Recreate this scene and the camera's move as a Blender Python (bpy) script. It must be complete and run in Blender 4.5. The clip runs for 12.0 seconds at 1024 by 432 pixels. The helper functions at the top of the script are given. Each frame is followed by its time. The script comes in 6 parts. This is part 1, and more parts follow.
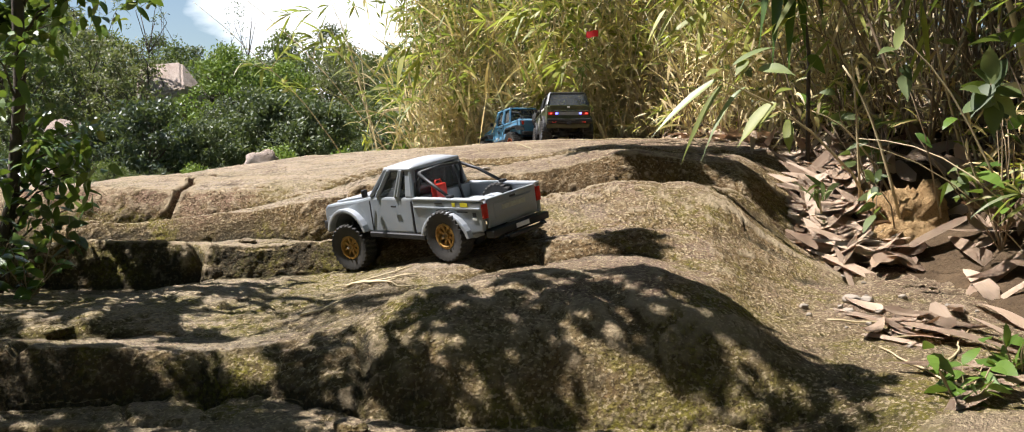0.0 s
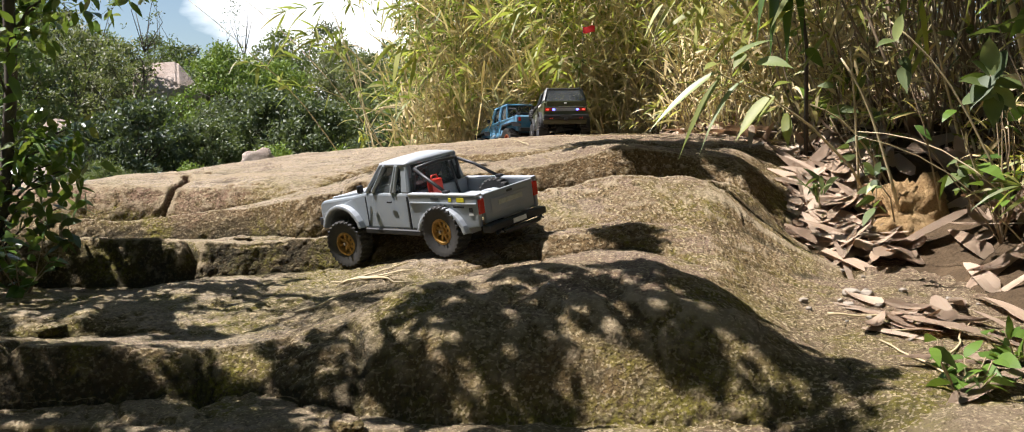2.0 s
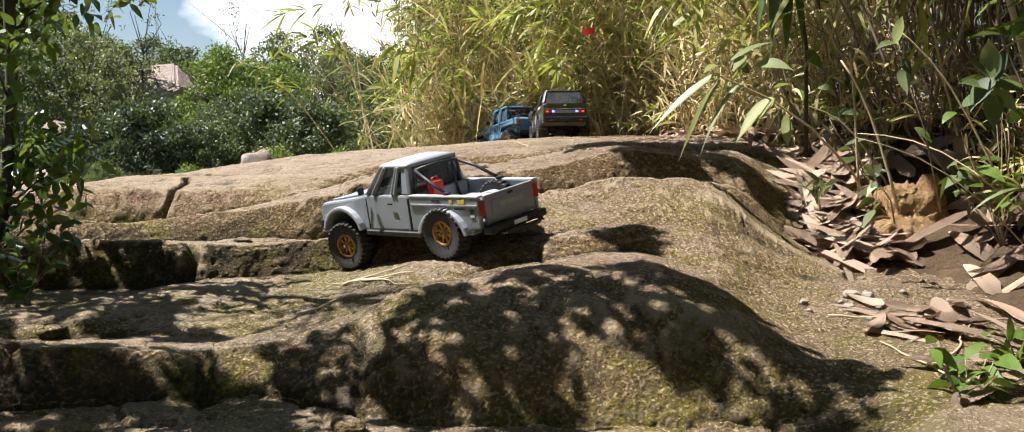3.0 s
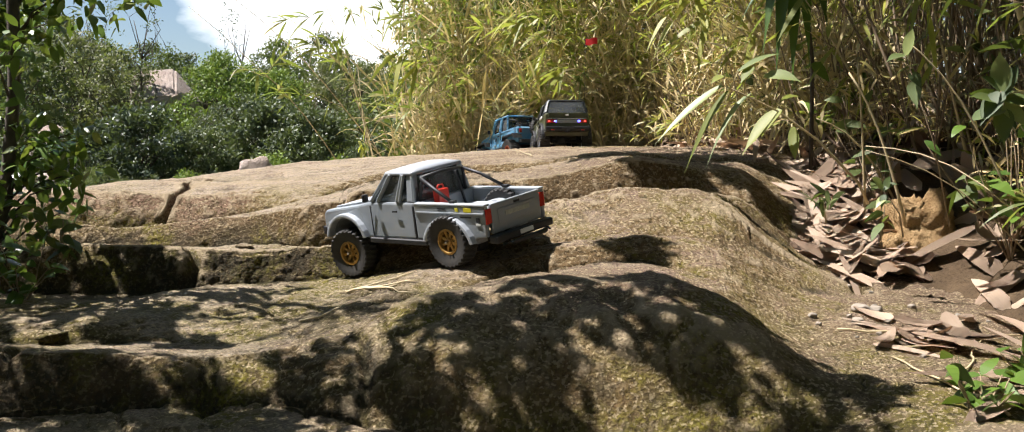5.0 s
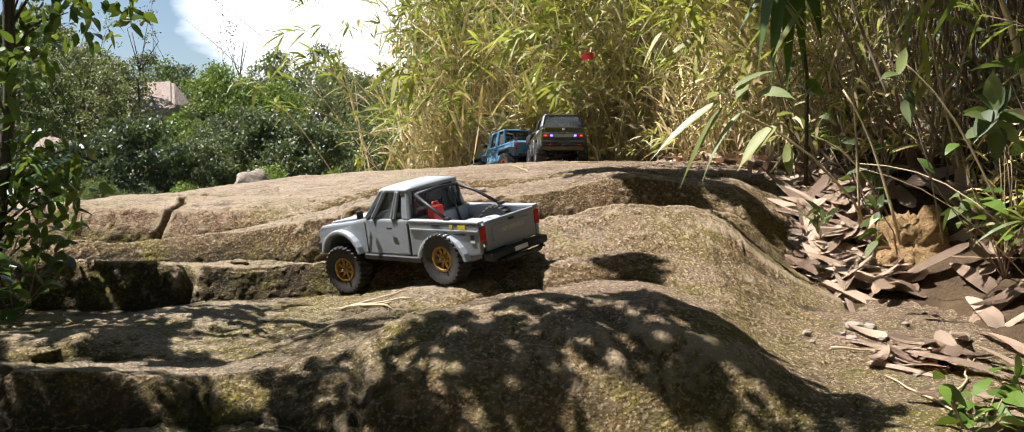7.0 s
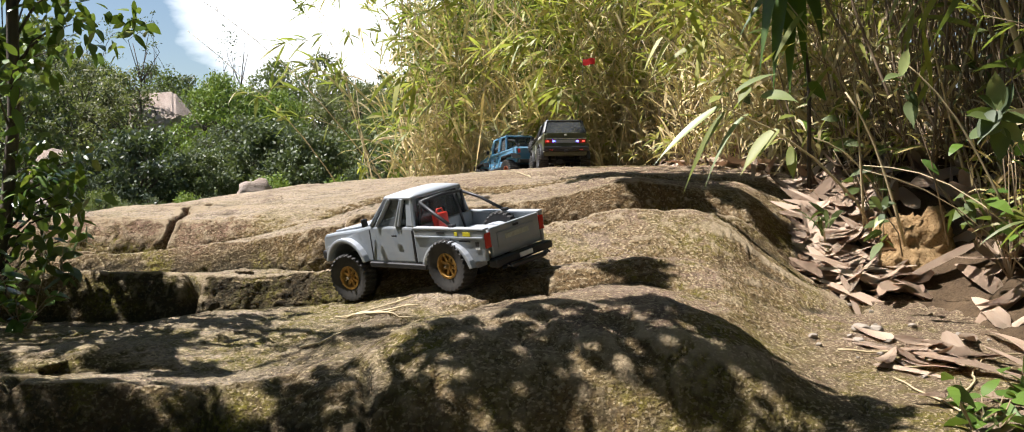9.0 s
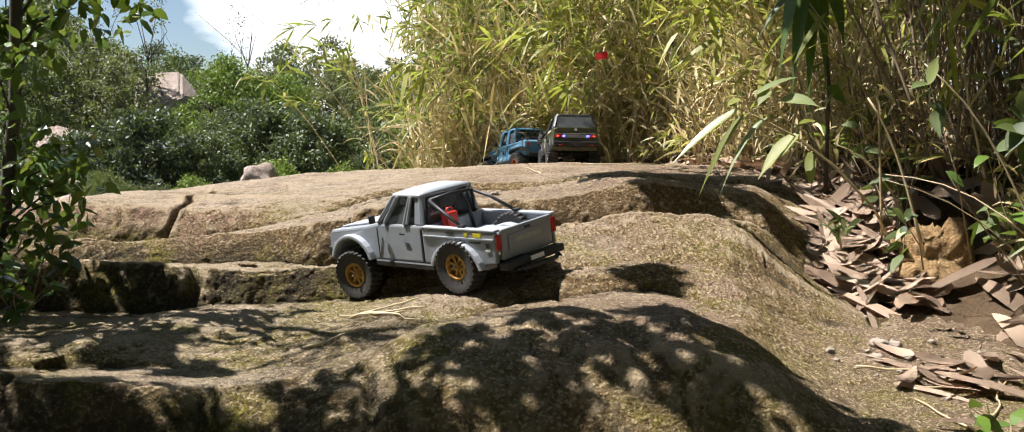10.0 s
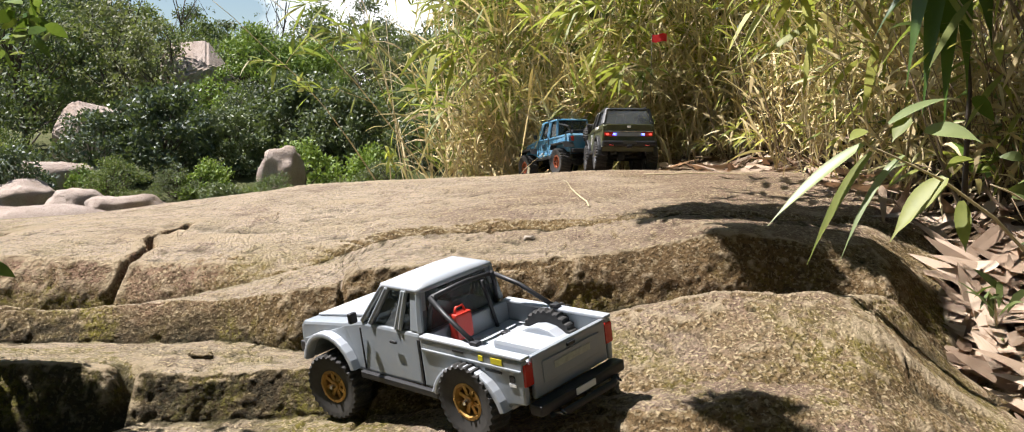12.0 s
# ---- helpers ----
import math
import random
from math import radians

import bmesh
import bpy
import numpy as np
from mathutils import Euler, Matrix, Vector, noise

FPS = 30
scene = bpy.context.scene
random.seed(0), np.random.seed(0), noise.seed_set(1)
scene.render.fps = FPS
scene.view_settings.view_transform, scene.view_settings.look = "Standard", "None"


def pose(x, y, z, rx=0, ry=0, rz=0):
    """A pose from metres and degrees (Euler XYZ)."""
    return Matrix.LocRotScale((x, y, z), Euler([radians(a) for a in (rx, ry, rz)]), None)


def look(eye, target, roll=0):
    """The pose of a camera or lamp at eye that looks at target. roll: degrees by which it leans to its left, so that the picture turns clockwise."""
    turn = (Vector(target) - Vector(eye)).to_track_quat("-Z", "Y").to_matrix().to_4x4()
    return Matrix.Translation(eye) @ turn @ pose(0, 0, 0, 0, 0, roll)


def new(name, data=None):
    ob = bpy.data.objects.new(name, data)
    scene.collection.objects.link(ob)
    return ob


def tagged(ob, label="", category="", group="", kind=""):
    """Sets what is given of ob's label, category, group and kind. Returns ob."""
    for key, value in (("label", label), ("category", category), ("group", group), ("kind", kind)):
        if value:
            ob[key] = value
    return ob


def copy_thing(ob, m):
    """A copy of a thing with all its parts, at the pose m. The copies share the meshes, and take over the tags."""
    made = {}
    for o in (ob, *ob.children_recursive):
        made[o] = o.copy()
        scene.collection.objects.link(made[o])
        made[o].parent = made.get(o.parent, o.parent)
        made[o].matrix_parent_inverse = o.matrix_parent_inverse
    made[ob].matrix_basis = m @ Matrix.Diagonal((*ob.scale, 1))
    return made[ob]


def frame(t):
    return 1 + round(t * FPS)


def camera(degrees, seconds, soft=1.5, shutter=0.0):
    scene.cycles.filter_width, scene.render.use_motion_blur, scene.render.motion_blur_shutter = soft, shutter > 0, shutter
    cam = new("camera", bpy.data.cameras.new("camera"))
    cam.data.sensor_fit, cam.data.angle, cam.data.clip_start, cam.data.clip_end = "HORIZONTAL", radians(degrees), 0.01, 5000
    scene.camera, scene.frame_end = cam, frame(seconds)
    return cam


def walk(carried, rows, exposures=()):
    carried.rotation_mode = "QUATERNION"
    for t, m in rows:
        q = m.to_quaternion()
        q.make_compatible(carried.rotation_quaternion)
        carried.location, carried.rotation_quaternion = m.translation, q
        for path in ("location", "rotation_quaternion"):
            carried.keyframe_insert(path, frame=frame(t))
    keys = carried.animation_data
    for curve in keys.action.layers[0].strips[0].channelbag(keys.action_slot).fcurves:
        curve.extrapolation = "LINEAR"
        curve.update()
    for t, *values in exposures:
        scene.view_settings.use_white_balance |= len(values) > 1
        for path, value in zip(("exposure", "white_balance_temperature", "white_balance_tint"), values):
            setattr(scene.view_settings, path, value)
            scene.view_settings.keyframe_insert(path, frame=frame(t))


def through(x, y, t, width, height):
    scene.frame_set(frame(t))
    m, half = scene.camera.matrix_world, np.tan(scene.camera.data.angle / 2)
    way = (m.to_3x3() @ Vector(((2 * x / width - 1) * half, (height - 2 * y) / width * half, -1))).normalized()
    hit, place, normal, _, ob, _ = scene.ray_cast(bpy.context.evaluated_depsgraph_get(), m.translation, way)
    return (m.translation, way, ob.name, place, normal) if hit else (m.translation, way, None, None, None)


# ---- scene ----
cam = camera(56.6, 12.0, soft=1.0)
PATH = [
    (0, (0.089, 0.403, 0.763), (0.059, 2.398, 0.627), -0.6),
    (0.5, (0.095, 0.407, 0.763), (0.066, 2.402, 0.627), -0.6),
    (1, (0.097, 0.408, 0.763), (0.071, 2.403, 0.624), -0.9),
    (1.5, (0.095, 0.413, 0.758), (0.07, 2.409, 0.621), -0.9),
    (2, (0.09, 0.418, 0.756), (0.065, 2.413, 0.616), -0.9),
    (2.5, (0.088, 0.415, 0.755), (0.065, 2.41, 0.616), -0.9),
    (3, (0.086, 0.417, 0.756), (0.064, 2.412, 0.62), -0.9),
    (5, (0.066, 0.434, 0.753), (0.053, 2.43, 0.638), -0.2),
    (5.5, (0.069, 0.434, 0.754), (0.056, 2.431, 0.638), -0.2),
    (6, (0.071, 0.434, 0.752), (0.06, 2.431, 0.635), -0.2),
    (6.5, (0.07, 0.436, 0.758), (0.061, 2.433, 0.647), -0.1),
    (7, (0.072, 0.433, 0.764), (0.064, 2.431, 0.673), -0.1),
    (9, (0.067, 0.432, 0.764), (0.055, 2.431, 0.686), -0.8),
    (9.5, (0.059, 0.441, 0.768), (0.037, 2.439, 0.69), -0.8),
    (10, (0.051, 0.482, 0.787), (0.032, 2.479, 0.684), 0.8),
    (10.5, (0.037, 0.591, 0.871), (0.015, 2.578, 0.653), 1.6),
    (11, (0.029, 0.743, 0.921), (0.01, 2.729, 0.684), 0.5),
    (11.5, (0.065, 0.919, 0.931), (0.004, 2.908, 0.727), 0.9),
    (12, (0.054, 1.051, 0.956), (-0.058, 3.038, 0.757), 0.3),
]
walk(cam, [(t, look(eye, target, roll)) for t, eye, target, roll in PATH])

# ---- world, sun, exposure ----
scene.view_settings.exposure = 1.22
SUN_DIR = Vector((-0.48, 0.06, 0.86)).normalized()
SUN_EL = math.asin(SUN_DIR.z)
SUN_AZ = math.atan2(SUN_DIR.x, SUN_DIR.y)
world = bpy.data.worlds.new("sky")
scene.world = world
world.use_nodes = True
wn, wl = world.node_tree.nodes, world.node_tree.links
wn.clear()
sky = wn.new("ShaderNodeTexSky")
sky.sky_type, sky.sun_disc = "NISHITA", False
sky.sun_elevation, sky.sun_rotation = SUN_EL, SUN_AZ
sky.air_density, sky.dust_density = 1.0, 0.6
tc = wn.new("ShaderNodeTexCoord")
mp = wn.new("ShaderNodeMapping")
mp.inputs["Scale"].default_value = (1.0, 1.0, 2.4)
mp.inputs["Location"].default_value = (0.2, 0.5, 0.1)
cn = wn.new("ShaderNodeTexNoise")
cn.inputs["Scale"].default_value, cn.inputs["Detail"].default_value, cn.inputs["Roughness"].default_value = 2.2, 7.0, 0.55
cd = wn.new("ShaderNodeVectorMath")
cd.operation = "DOT_PRODUCT"
cd.inputs[1].default_value = (-0.175, 0.972, 0.155)
cb = wn.new("ShaderNodeMapRange")
cb.inputs["From Min"].default_value, cb.inputs["From Max"].default_value = 0.978, 0.998
cb.inputs["To Min"].default_value, cb.inputs["To Max"].default_value = -0.10, 0.24
ca = wn.new("ShaderNodeMath")
ca.operation = "ADD"
cr = wn.new("ShaderNodeValToRGB")
cr.color_ramp.elements[0].position, cr.color_ramp.elements[1].position = 0.50, 0.66
cmix = wn.new("ShaderNodeMixRGB")
cmix.inputs["Color2"].default_value = (19.0, 19.2, 19.6, 1)
bg = wn.new("ShaderNodeBackground")
bg.inputs["Strength"].default_value = 0.05
wo = wn.new("ShaderNodeOutputWorld")
wl.new(tc.outputs["Generated"], mp.inputs["Vector"])
wl.new(mp.outputs["Vector"], cn.inputs["Vector"])
wl.new(tc.outputs["Generated"], cd.inputs[0])
wl.new(cd.outputs["Value"], cb.inputs["Value"])
wl.new(cn.outputs["Fac"], ca.inputs[0])
wl.new(cb.outputs["Result"], ca.inputs[1])
wl.new(ca.outputs[0], cr.inputs["Fac"])
wl.new(cr.outputs["Color"], cmix.inputs["Fac"])
wl.new(sky.outputs["Color"], cmix.inputs["Color1"])
wl.new(cmix.outputs["Color"], bg.inputs["Color"])
wl.new(bg.outputs["Background"], wo.inputs["Surface"])
sun = new("sun", bpy.data.lights.new("sun", "SUN"))
sun.data.energy, sun.data.angle, sun.data.color = 5.0, radians(0.55), (1.0, 0.955, 0.94)
sun.matrix_world = look(SUN_DIR * 30, (0, 0, 0))


# ---- materials ----
class Nodes:
    """A small wrapper to write node materials in few lines."""

    def __init__(self, name, rough=0.7, metal=0.0, spec=0.5):
        self.mat = bpy.data.materials.new(name)
        self.mat.use_nodes = True
        self.t = self.mat.node_tree
        self.b = self.t.nodes["Principled BSDF"]
        self.out = self.t.nodes["Material Output"]
        self.b.inputs["Roughness"].default_value = rough
        self.b.inputs["Metallic"].default_value = metal
        self.b.inputs["Specular IOR Level"].default_value = spec
        self.co = self.t.nodes.new("ShaderNodeTexCoord").outputs["Object"]

    def put(self, sock, v):
        if hasattr(v, "links"):
            self.t.links.new(v, sock)
        else:
            sock.default_value = v

    def world(self):
        self.co = self.t.nodes.new("ShaderNodeNewGeometry").outputs["Position"]

    def noise(self, scale, detail=4, rough=0.6, stretch=None, distort=0.0):
        n = self.t.nodes.new("ShaderNodeTexNoise")
        n.inputs["Scale"].default_value, n.inputs["Detail"].default_value = scale, detail
        n.inputs["Roughness"].default_value, n.inputs["Distortion"].default_value = rough, distort
        co = self.co
        if stretch:
            m = self.t.nodes.new("ShaderNodeMapping")
            m.inputs["Scale"].default_value = stretch
            self.put(m.inputs["Vector"], co)
            co = m.outputs["Vector"]
        self.put(n.inputs["Vector"], co)
        return n.outputs["Fac"]

    def ramp(self, fac, a, b, lo=0.0, hi=1.0):
        n = self.t.nodes.new("ShaderNodeMapRange")
        n.inputs["From Min"].default_value, n.inputs["From Max"].default_value = a, b
        n.inputs["To Min"].default_value, n.inputs["To Max"].default_value = lo, hi
        self.put(n.inputs["Value"], fac)
        return n.outputs["Result"]

    def mix(self, fac, a, b, mode="MIX"):
        n = self.t.nodes.new("ShaderNodeMixRGB")
        n.blend_type = mode
        for s, v in zip(("Fac", "Color1", "Color2"), (fac, a, b)):
            self.put(n.inputs[s], (*v, 1) if isinstance(v, tuple) and len(v) == 3 else v)
        return n.outputs["Color"]

    def math(self, op, a, b):
        n = self.t.nodes.new("ShaderNodeMath")
        n.operation = op
        self.put(n.inputs[0], a)
        self.put(n.inputs[1], b)
        return n.outputs[0]

    def color(self, v):
        self.put(self.b.inputs["Base Color"], (*v, 1) if isinstance(v, tuple) and len(v) == 3 else v)
        return self

    def bump(self, height, strength=0.5, dist=0.01, after=None):
        n = self.t.nodes.new("ShaderNodeBump")
        n.inputs["Strength"].default_value, n.inputs["Distance"].default_value = strength, dist
        self.put(n.inputs["Height"], height)
        if after is not None:
            self.put(n.inputs["Normal"], after)
        self.put(self.b.inputs["Normal"], n.outputs["Normal"])
        return n.outputs["Normal"]

    def island(self):
        return self.t.nodes.new("ShaderNodeNewGeometry").outputs["Random Per Island"]

    def rand(self):
        return self.t.nodes.new("ShaderNodeObjectInfo").outputs["Random"]


def rock_material():
    """Granular sandstone: pale pinkish treads, brown faces grown over with dark lichen and moss; lips, creases and low
    faces carry painted light and shade.
    """
    m = Nodes("weathered_sandstone", 0.9, spec=0.2)
    m.world()
    big, mid, fine, grit = m.noise(1.7, 5), m.noise(9, 6, 0.65), m.noise(60, 6, 0.75), m.noise(140, 4, 0.75)
    c = m.mix(m.ramp(big, 0.35, 0.65), (0.41, 0.295, 0.135), (0.45, 0.32, 0.165))
    # paler level tops, browner steep faces: the stone's tone plus painted top light
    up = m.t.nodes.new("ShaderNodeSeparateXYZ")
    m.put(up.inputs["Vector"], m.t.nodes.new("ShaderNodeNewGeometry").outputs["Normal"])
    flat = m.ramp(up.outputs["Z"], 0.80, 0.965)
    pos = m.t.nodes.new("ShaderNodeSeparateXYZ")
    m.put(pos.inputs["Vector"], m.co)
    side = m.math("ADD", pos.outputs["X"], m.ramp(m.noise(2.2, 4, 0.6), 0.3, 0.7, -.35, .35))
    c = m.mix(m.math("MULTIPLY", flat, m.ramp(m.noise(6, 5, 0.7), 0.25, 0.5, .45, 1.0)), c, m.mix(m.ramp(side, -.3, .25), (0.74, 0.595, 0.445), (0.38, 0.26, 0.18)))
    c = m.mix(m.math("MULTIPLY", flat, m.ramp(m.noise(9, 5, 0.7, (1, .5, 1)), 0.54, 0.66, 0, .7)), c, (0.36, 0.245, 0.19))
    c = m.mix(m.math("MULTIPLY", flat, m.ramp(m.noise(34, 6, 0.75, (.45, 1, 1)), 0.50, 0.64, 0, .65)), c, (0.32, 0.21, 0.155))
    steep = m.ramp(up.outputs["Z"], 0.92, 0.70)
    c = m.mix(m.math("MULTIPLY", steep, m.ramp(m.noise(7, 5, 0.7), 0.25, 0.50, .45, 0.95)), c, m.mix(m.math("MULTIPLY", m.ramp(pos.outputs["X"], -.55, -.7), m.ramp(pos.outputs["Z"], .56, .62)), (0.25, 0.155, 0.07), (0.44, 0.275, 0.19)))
    # moss low on the rock, its tone also darkened to deepen the shade there
    low_zone = m.ramp(m.math("ADD", pos.outputs["Z"], m.ramp(pos.outputs["X"], -.6, .3, -.06, .05)), 0.60, 0.46)
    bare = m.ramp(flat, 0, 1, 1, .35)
    grown = m.math("MULTIPLY", low_zone, m.ramp(m.noise(5.5, 6, 0.75, distort=0.4), 0.36, 0.52))
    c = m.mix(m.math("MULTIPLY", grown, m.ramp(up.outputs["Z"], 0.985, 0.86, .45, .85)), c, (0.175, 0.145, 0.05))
    # near-black on steep low faces, stronger to the left: lichen plus painted shade
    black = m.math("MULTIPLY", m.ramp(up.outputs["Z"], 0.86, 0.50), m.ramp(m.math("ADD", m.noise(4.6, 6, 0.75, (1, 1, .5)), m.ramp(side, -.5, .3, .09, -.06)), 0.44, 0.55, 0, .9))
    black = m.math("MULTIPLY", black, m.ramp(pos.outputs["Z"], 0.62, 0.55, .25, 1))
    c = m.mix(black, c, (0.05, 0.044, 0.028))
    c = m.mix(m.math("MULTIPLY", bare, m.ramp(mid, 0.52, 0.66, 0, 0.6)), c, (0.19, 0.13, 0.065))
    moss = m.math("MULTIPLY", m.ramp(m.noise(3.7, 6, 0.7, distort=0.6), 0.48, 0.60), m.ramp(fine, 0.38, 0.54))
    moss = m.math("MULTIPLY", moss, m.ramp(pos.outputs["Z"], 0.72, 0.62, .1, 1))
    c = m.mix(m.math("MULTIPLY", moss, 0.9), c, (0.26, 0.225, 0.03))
    c = m.mix(m.math("MULTIPLY", bare, m.ramp(m.noise(23, 6, 0.75), 0.57, 0.66, 0, 0.65)), c, (0.12, 0.09, 0.055))
    c = m.mix(m.math("MULTIPLY", m.ramp(flat, 0, 1, 1, .6), m.ramp(grit, 0.50, 0.60, 0, 0.85)), c, (0.10, 0.068, 0.032))
    c = m.mix(m.math("MULTIPLY", m.ramp(m.noise(165, 2, 0.5), 0.55, 0.62, 0, 0.9), m.math("MULTIPLY", m.ramp(black, 0, .8, 1, .35), m.ramp(steep, 0, 1, 1, .55))), c, (0.70, 0.56, 0.34))
    # curvature paints light onto convex lips and shade into hollows
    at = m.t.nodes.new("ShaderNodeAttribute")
    at.attribute_name = "curvature"
    lip_light = m.math("MULTIPLY", m.ramp(at.outputs["Fac"], .0012, .0036, 0, .85), m.ramp(pos.outputs["Z"], .46, .54, .4, 1))
    c = m.mix(m.math("MULTIPLY", lip_light, m.ramp(m.noise(30, 4), 0.3, 0.55, .4, 1)), c, (0.66, 0.52, 0.34))
    crease_shade = m.ramp(at.outputs["Fac"], -.0008, -.0040, 0, .85)
    c = m.mix(m.math("MULTIPLY", crease_shade, m.ramp(m.noise(17, 4), 0.35, 0.6, .3, 1)), c, (0.07, 0.06, 0.03))
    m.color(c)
    v = m.t.nodes.new("ShaderNodeTexVoronoi")
    v.inputs["Scale"].default_value = 170
    m.put(v.inputs["Vector"], m.co)
    h = m.math("ADD", m.math("MULTIPLY", fine, 1.0), m.math("MULTIPLY", grit, 0.7))
    h = m.math("ADD", h, m.math("MULTIPLY", v.outputs["Distance"], 0.25))
    m.bump(h, 1.0, 0.034)
    return m.mat


def soil_material(name, a, b, scale=14):
    m = Nodes(name, 0.95, spec=0.1)
    m.world()
    c = m.mix(m.ramp(m.noise(scale, 6, 0.7), 0.35, 0.65), a, b)
    c = m.mix(m.ramp(m.noise(180, 3), 0.5, 0.7, 0, 0.6), c, tuple(v * 0.45 for v in a))
    m.color(c)
    m.bump(m.noise(70, 6, 0.75), 0.9, 0.02)
    return m.mat


def leaf_material(name, a, b, c, rough=0.5, through=0.28):
    """Leaves: two greens and a yellowing tone, with light passing through."""
    m = Nodes(name, rough, spec=0.5)
    r = m.island()
    col = m.mix(m.ramp(r, 0.0, 0.75), a, b)
    col = m.mix(m.ramp(r, 0.8, 0.95), col, c)
    col = m.mix(m.ramp(m.noise(40, 3), 0.45, 0.75, 0, 0.3), col, tuple(v * 0.6 for v in a))
    col = m.mix(1.0, col, m.mix(m.rand(), (0.62, 0.66, 0.7), (1.3, 1.2, 0.95)), "MULTIPLY")
    m.color(col)
    tr = m.t.nodes.new("ShaderNodeBsdfTranslucent")
    m.put(tr.inputs["Color"], m.mix(0.5, col, (0.24, 0.32, 0.03)))
    mx = m.t.nodes.new("ShaderNodeMixShader")
    mx.inputs["Fac"].default_value = through
    m.t.links.new(m.b.outputs["BSDF"], mx.inputs[1])
    m.t.links.new(tr.outputs["BSDF"], mx.inputs[2])
    m.t.links.new(mx.outputs["Shader"], m.out.inputs["Surface"])
    return m.mat


def plain(name, col, rough=0.5, metal=0.0, vary=0.25, scale=25, bump=0.0, spec=0.5, emit=None):
    m = Nodes(name, rough, metal, spec)
    m.color(m.mix(m.ramp(m.noise(scale, 5, 0.65), 0.35, 0.75, 0, vary), col, tuple(v * 0.5 for v in col)))
    if bump:
        m.bump(m.noise(scale * 8, 4), bump, 0.003)
    if emit:
        m.b.inputs["Emission Color"].default_value = (*col, 1)
        m.b.inputs["Emission Strength"].default_value = emit
    return m.mat


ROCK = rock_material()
SOIL = soil_material("dry_ochre_soil", (0.36, 0.225, 0.105), (0.48, 0.325, 0.165))
SOIL_DARK = soil_material("litter_soil", (0.09, 0.062, 0.038), (0.16, 0.11, 0.065))
GRASS_GROUND = soil_material("scrub_ground", (0.07, 0.08, 0.03), (0.13, 0.13, 0.06), 3)
BAMBOO_LEAF = leaf_material("bamboo_leaf", (0.17, 0.23, 0.05), (0.46, 0.47, 0.11), (0.62, 0.52, 0.24), through=0.5)
BROAD_LEAF = leaf_material("broad_leaf", (0.05, 0.11, 0.02), (0.11, 0.19, 0.035), (0.20, 0.24, 0.05), 0.35)
TREE_LEAF = leaf_material("tree_leaf", (0.052, 0.072, 0.045), (0.092, 0.118, 0.070), (0.17, 0.185, 0.12), 0.62, 0.22)
BUSH_LEAF = leaf_material("bush_leaf", (0.066, 0.105, 0.034), (0.125, 0.165, 0.058), (0.20, 0.22, 0.10), 0.6)
STRAW_LEAF = leaf_material("straw_leaf", (0.58, 0.47, 0.28), (0.68, 0.57, 0.36), (0.45, 0.33, 0.19), 0.7, 0.3)
DRY_LEAF = leaf_material("dry_leaf", (0.46, 0.33, 0.21), (0.60, 0.47, 0.34), (0.33, 0.20, 0.11), 0.65, 0.12)
CANE = plain("dry_cane", (0.56, 0.45, 0.26), 0.55, vary=0.6, scale=12)
BARK = plain("bark", (0.085, 0.065, 0.048), 0.9, vary=0.6, scale=30, bump=0.6)
# brown stems, kept darker than CANE to carry the bank's deep shade
BROWN_SHADE_STEM = plain("brown_shade_stem", (0.24, 0.17, 0.10), 0.8, vary=0.6, scale=20)
TWIG = plain("twig", (0.30, 0.22, 0.13), 0.8, vary=0.5, scale=30)


# ---- building helpers ----
def mesh_of(name, verts, faces, smooth=True):
    me = bpy.data.meshes.new(name)
    me.from_pydata([tuple(v) for v in verts], [], faces)
    if smooth:
        me.polygons.foreach_set("use_smooth", [True] * len(me.polygons))
    me.update()
    return me


def empty(name, m=None):
    e = new(name)
    e.empty_display_size = 0.05
    if m is not None:
        e.matrix_world = m
    return e


def part(name, data, material, parent=None, label="", smooth=False):
    """Links a bmesh or a mesh as one object, under a parent where one is given."""
    if isinstance(data, bmesh.types.BMesh):
        me = bpy.data.meshes.new(name)
        data.to_mesh(me)
        data.free()
        if smooth:
            me.polygons.foreach_set("use_smooth", [True] * len(me.polygons))
    else:
        me = data
    if material is not None and not me.materials:
        me.materials.append(material)
    ob = new(name, me)
    if parent is not None:
        ob.parent = parent
    if label:
        tagged(ob, label)
    return ob


def hash2(i, j, k):
    h = np.sin(i * 127.1 + j * 311.7 + k * 74.7) * 43758.5453
    return h - np.floor(h)


def vnoise(x, y, seed=0):
    """Smooth value noise on arrays, -1 to 1."""
    xi, yi = np.floor(x), np.floor(y)
    fx, fy = x - xi, y - yi
    fx, fy = fx * fx * (3 - 2 * fx), fy * fy * (3 - 2 * fy)
    a, b = hash2(xi, yi, seed), hash2(xi + 1, yi, seed)
    c, d = hash2(xi, yi + 1, seed), hash2(xi + 1, yi + 1, seed)
    return 2 * ((a * (1 - fx) + b * fx) * (1 - fy) + (c * (1 - fx) + d * fx) * fy) - 1


def fbm(x, y, octaves=4, seed=0, gain=0.5):
    s, amp = 0, 1.0
    for o in range(octaves):
        s = s + amp * vnoise(x * 2 ** o + 17.3 * o, y * 2 ** o - 9.1 * o, seed + o)
        amp *= gain
    return s


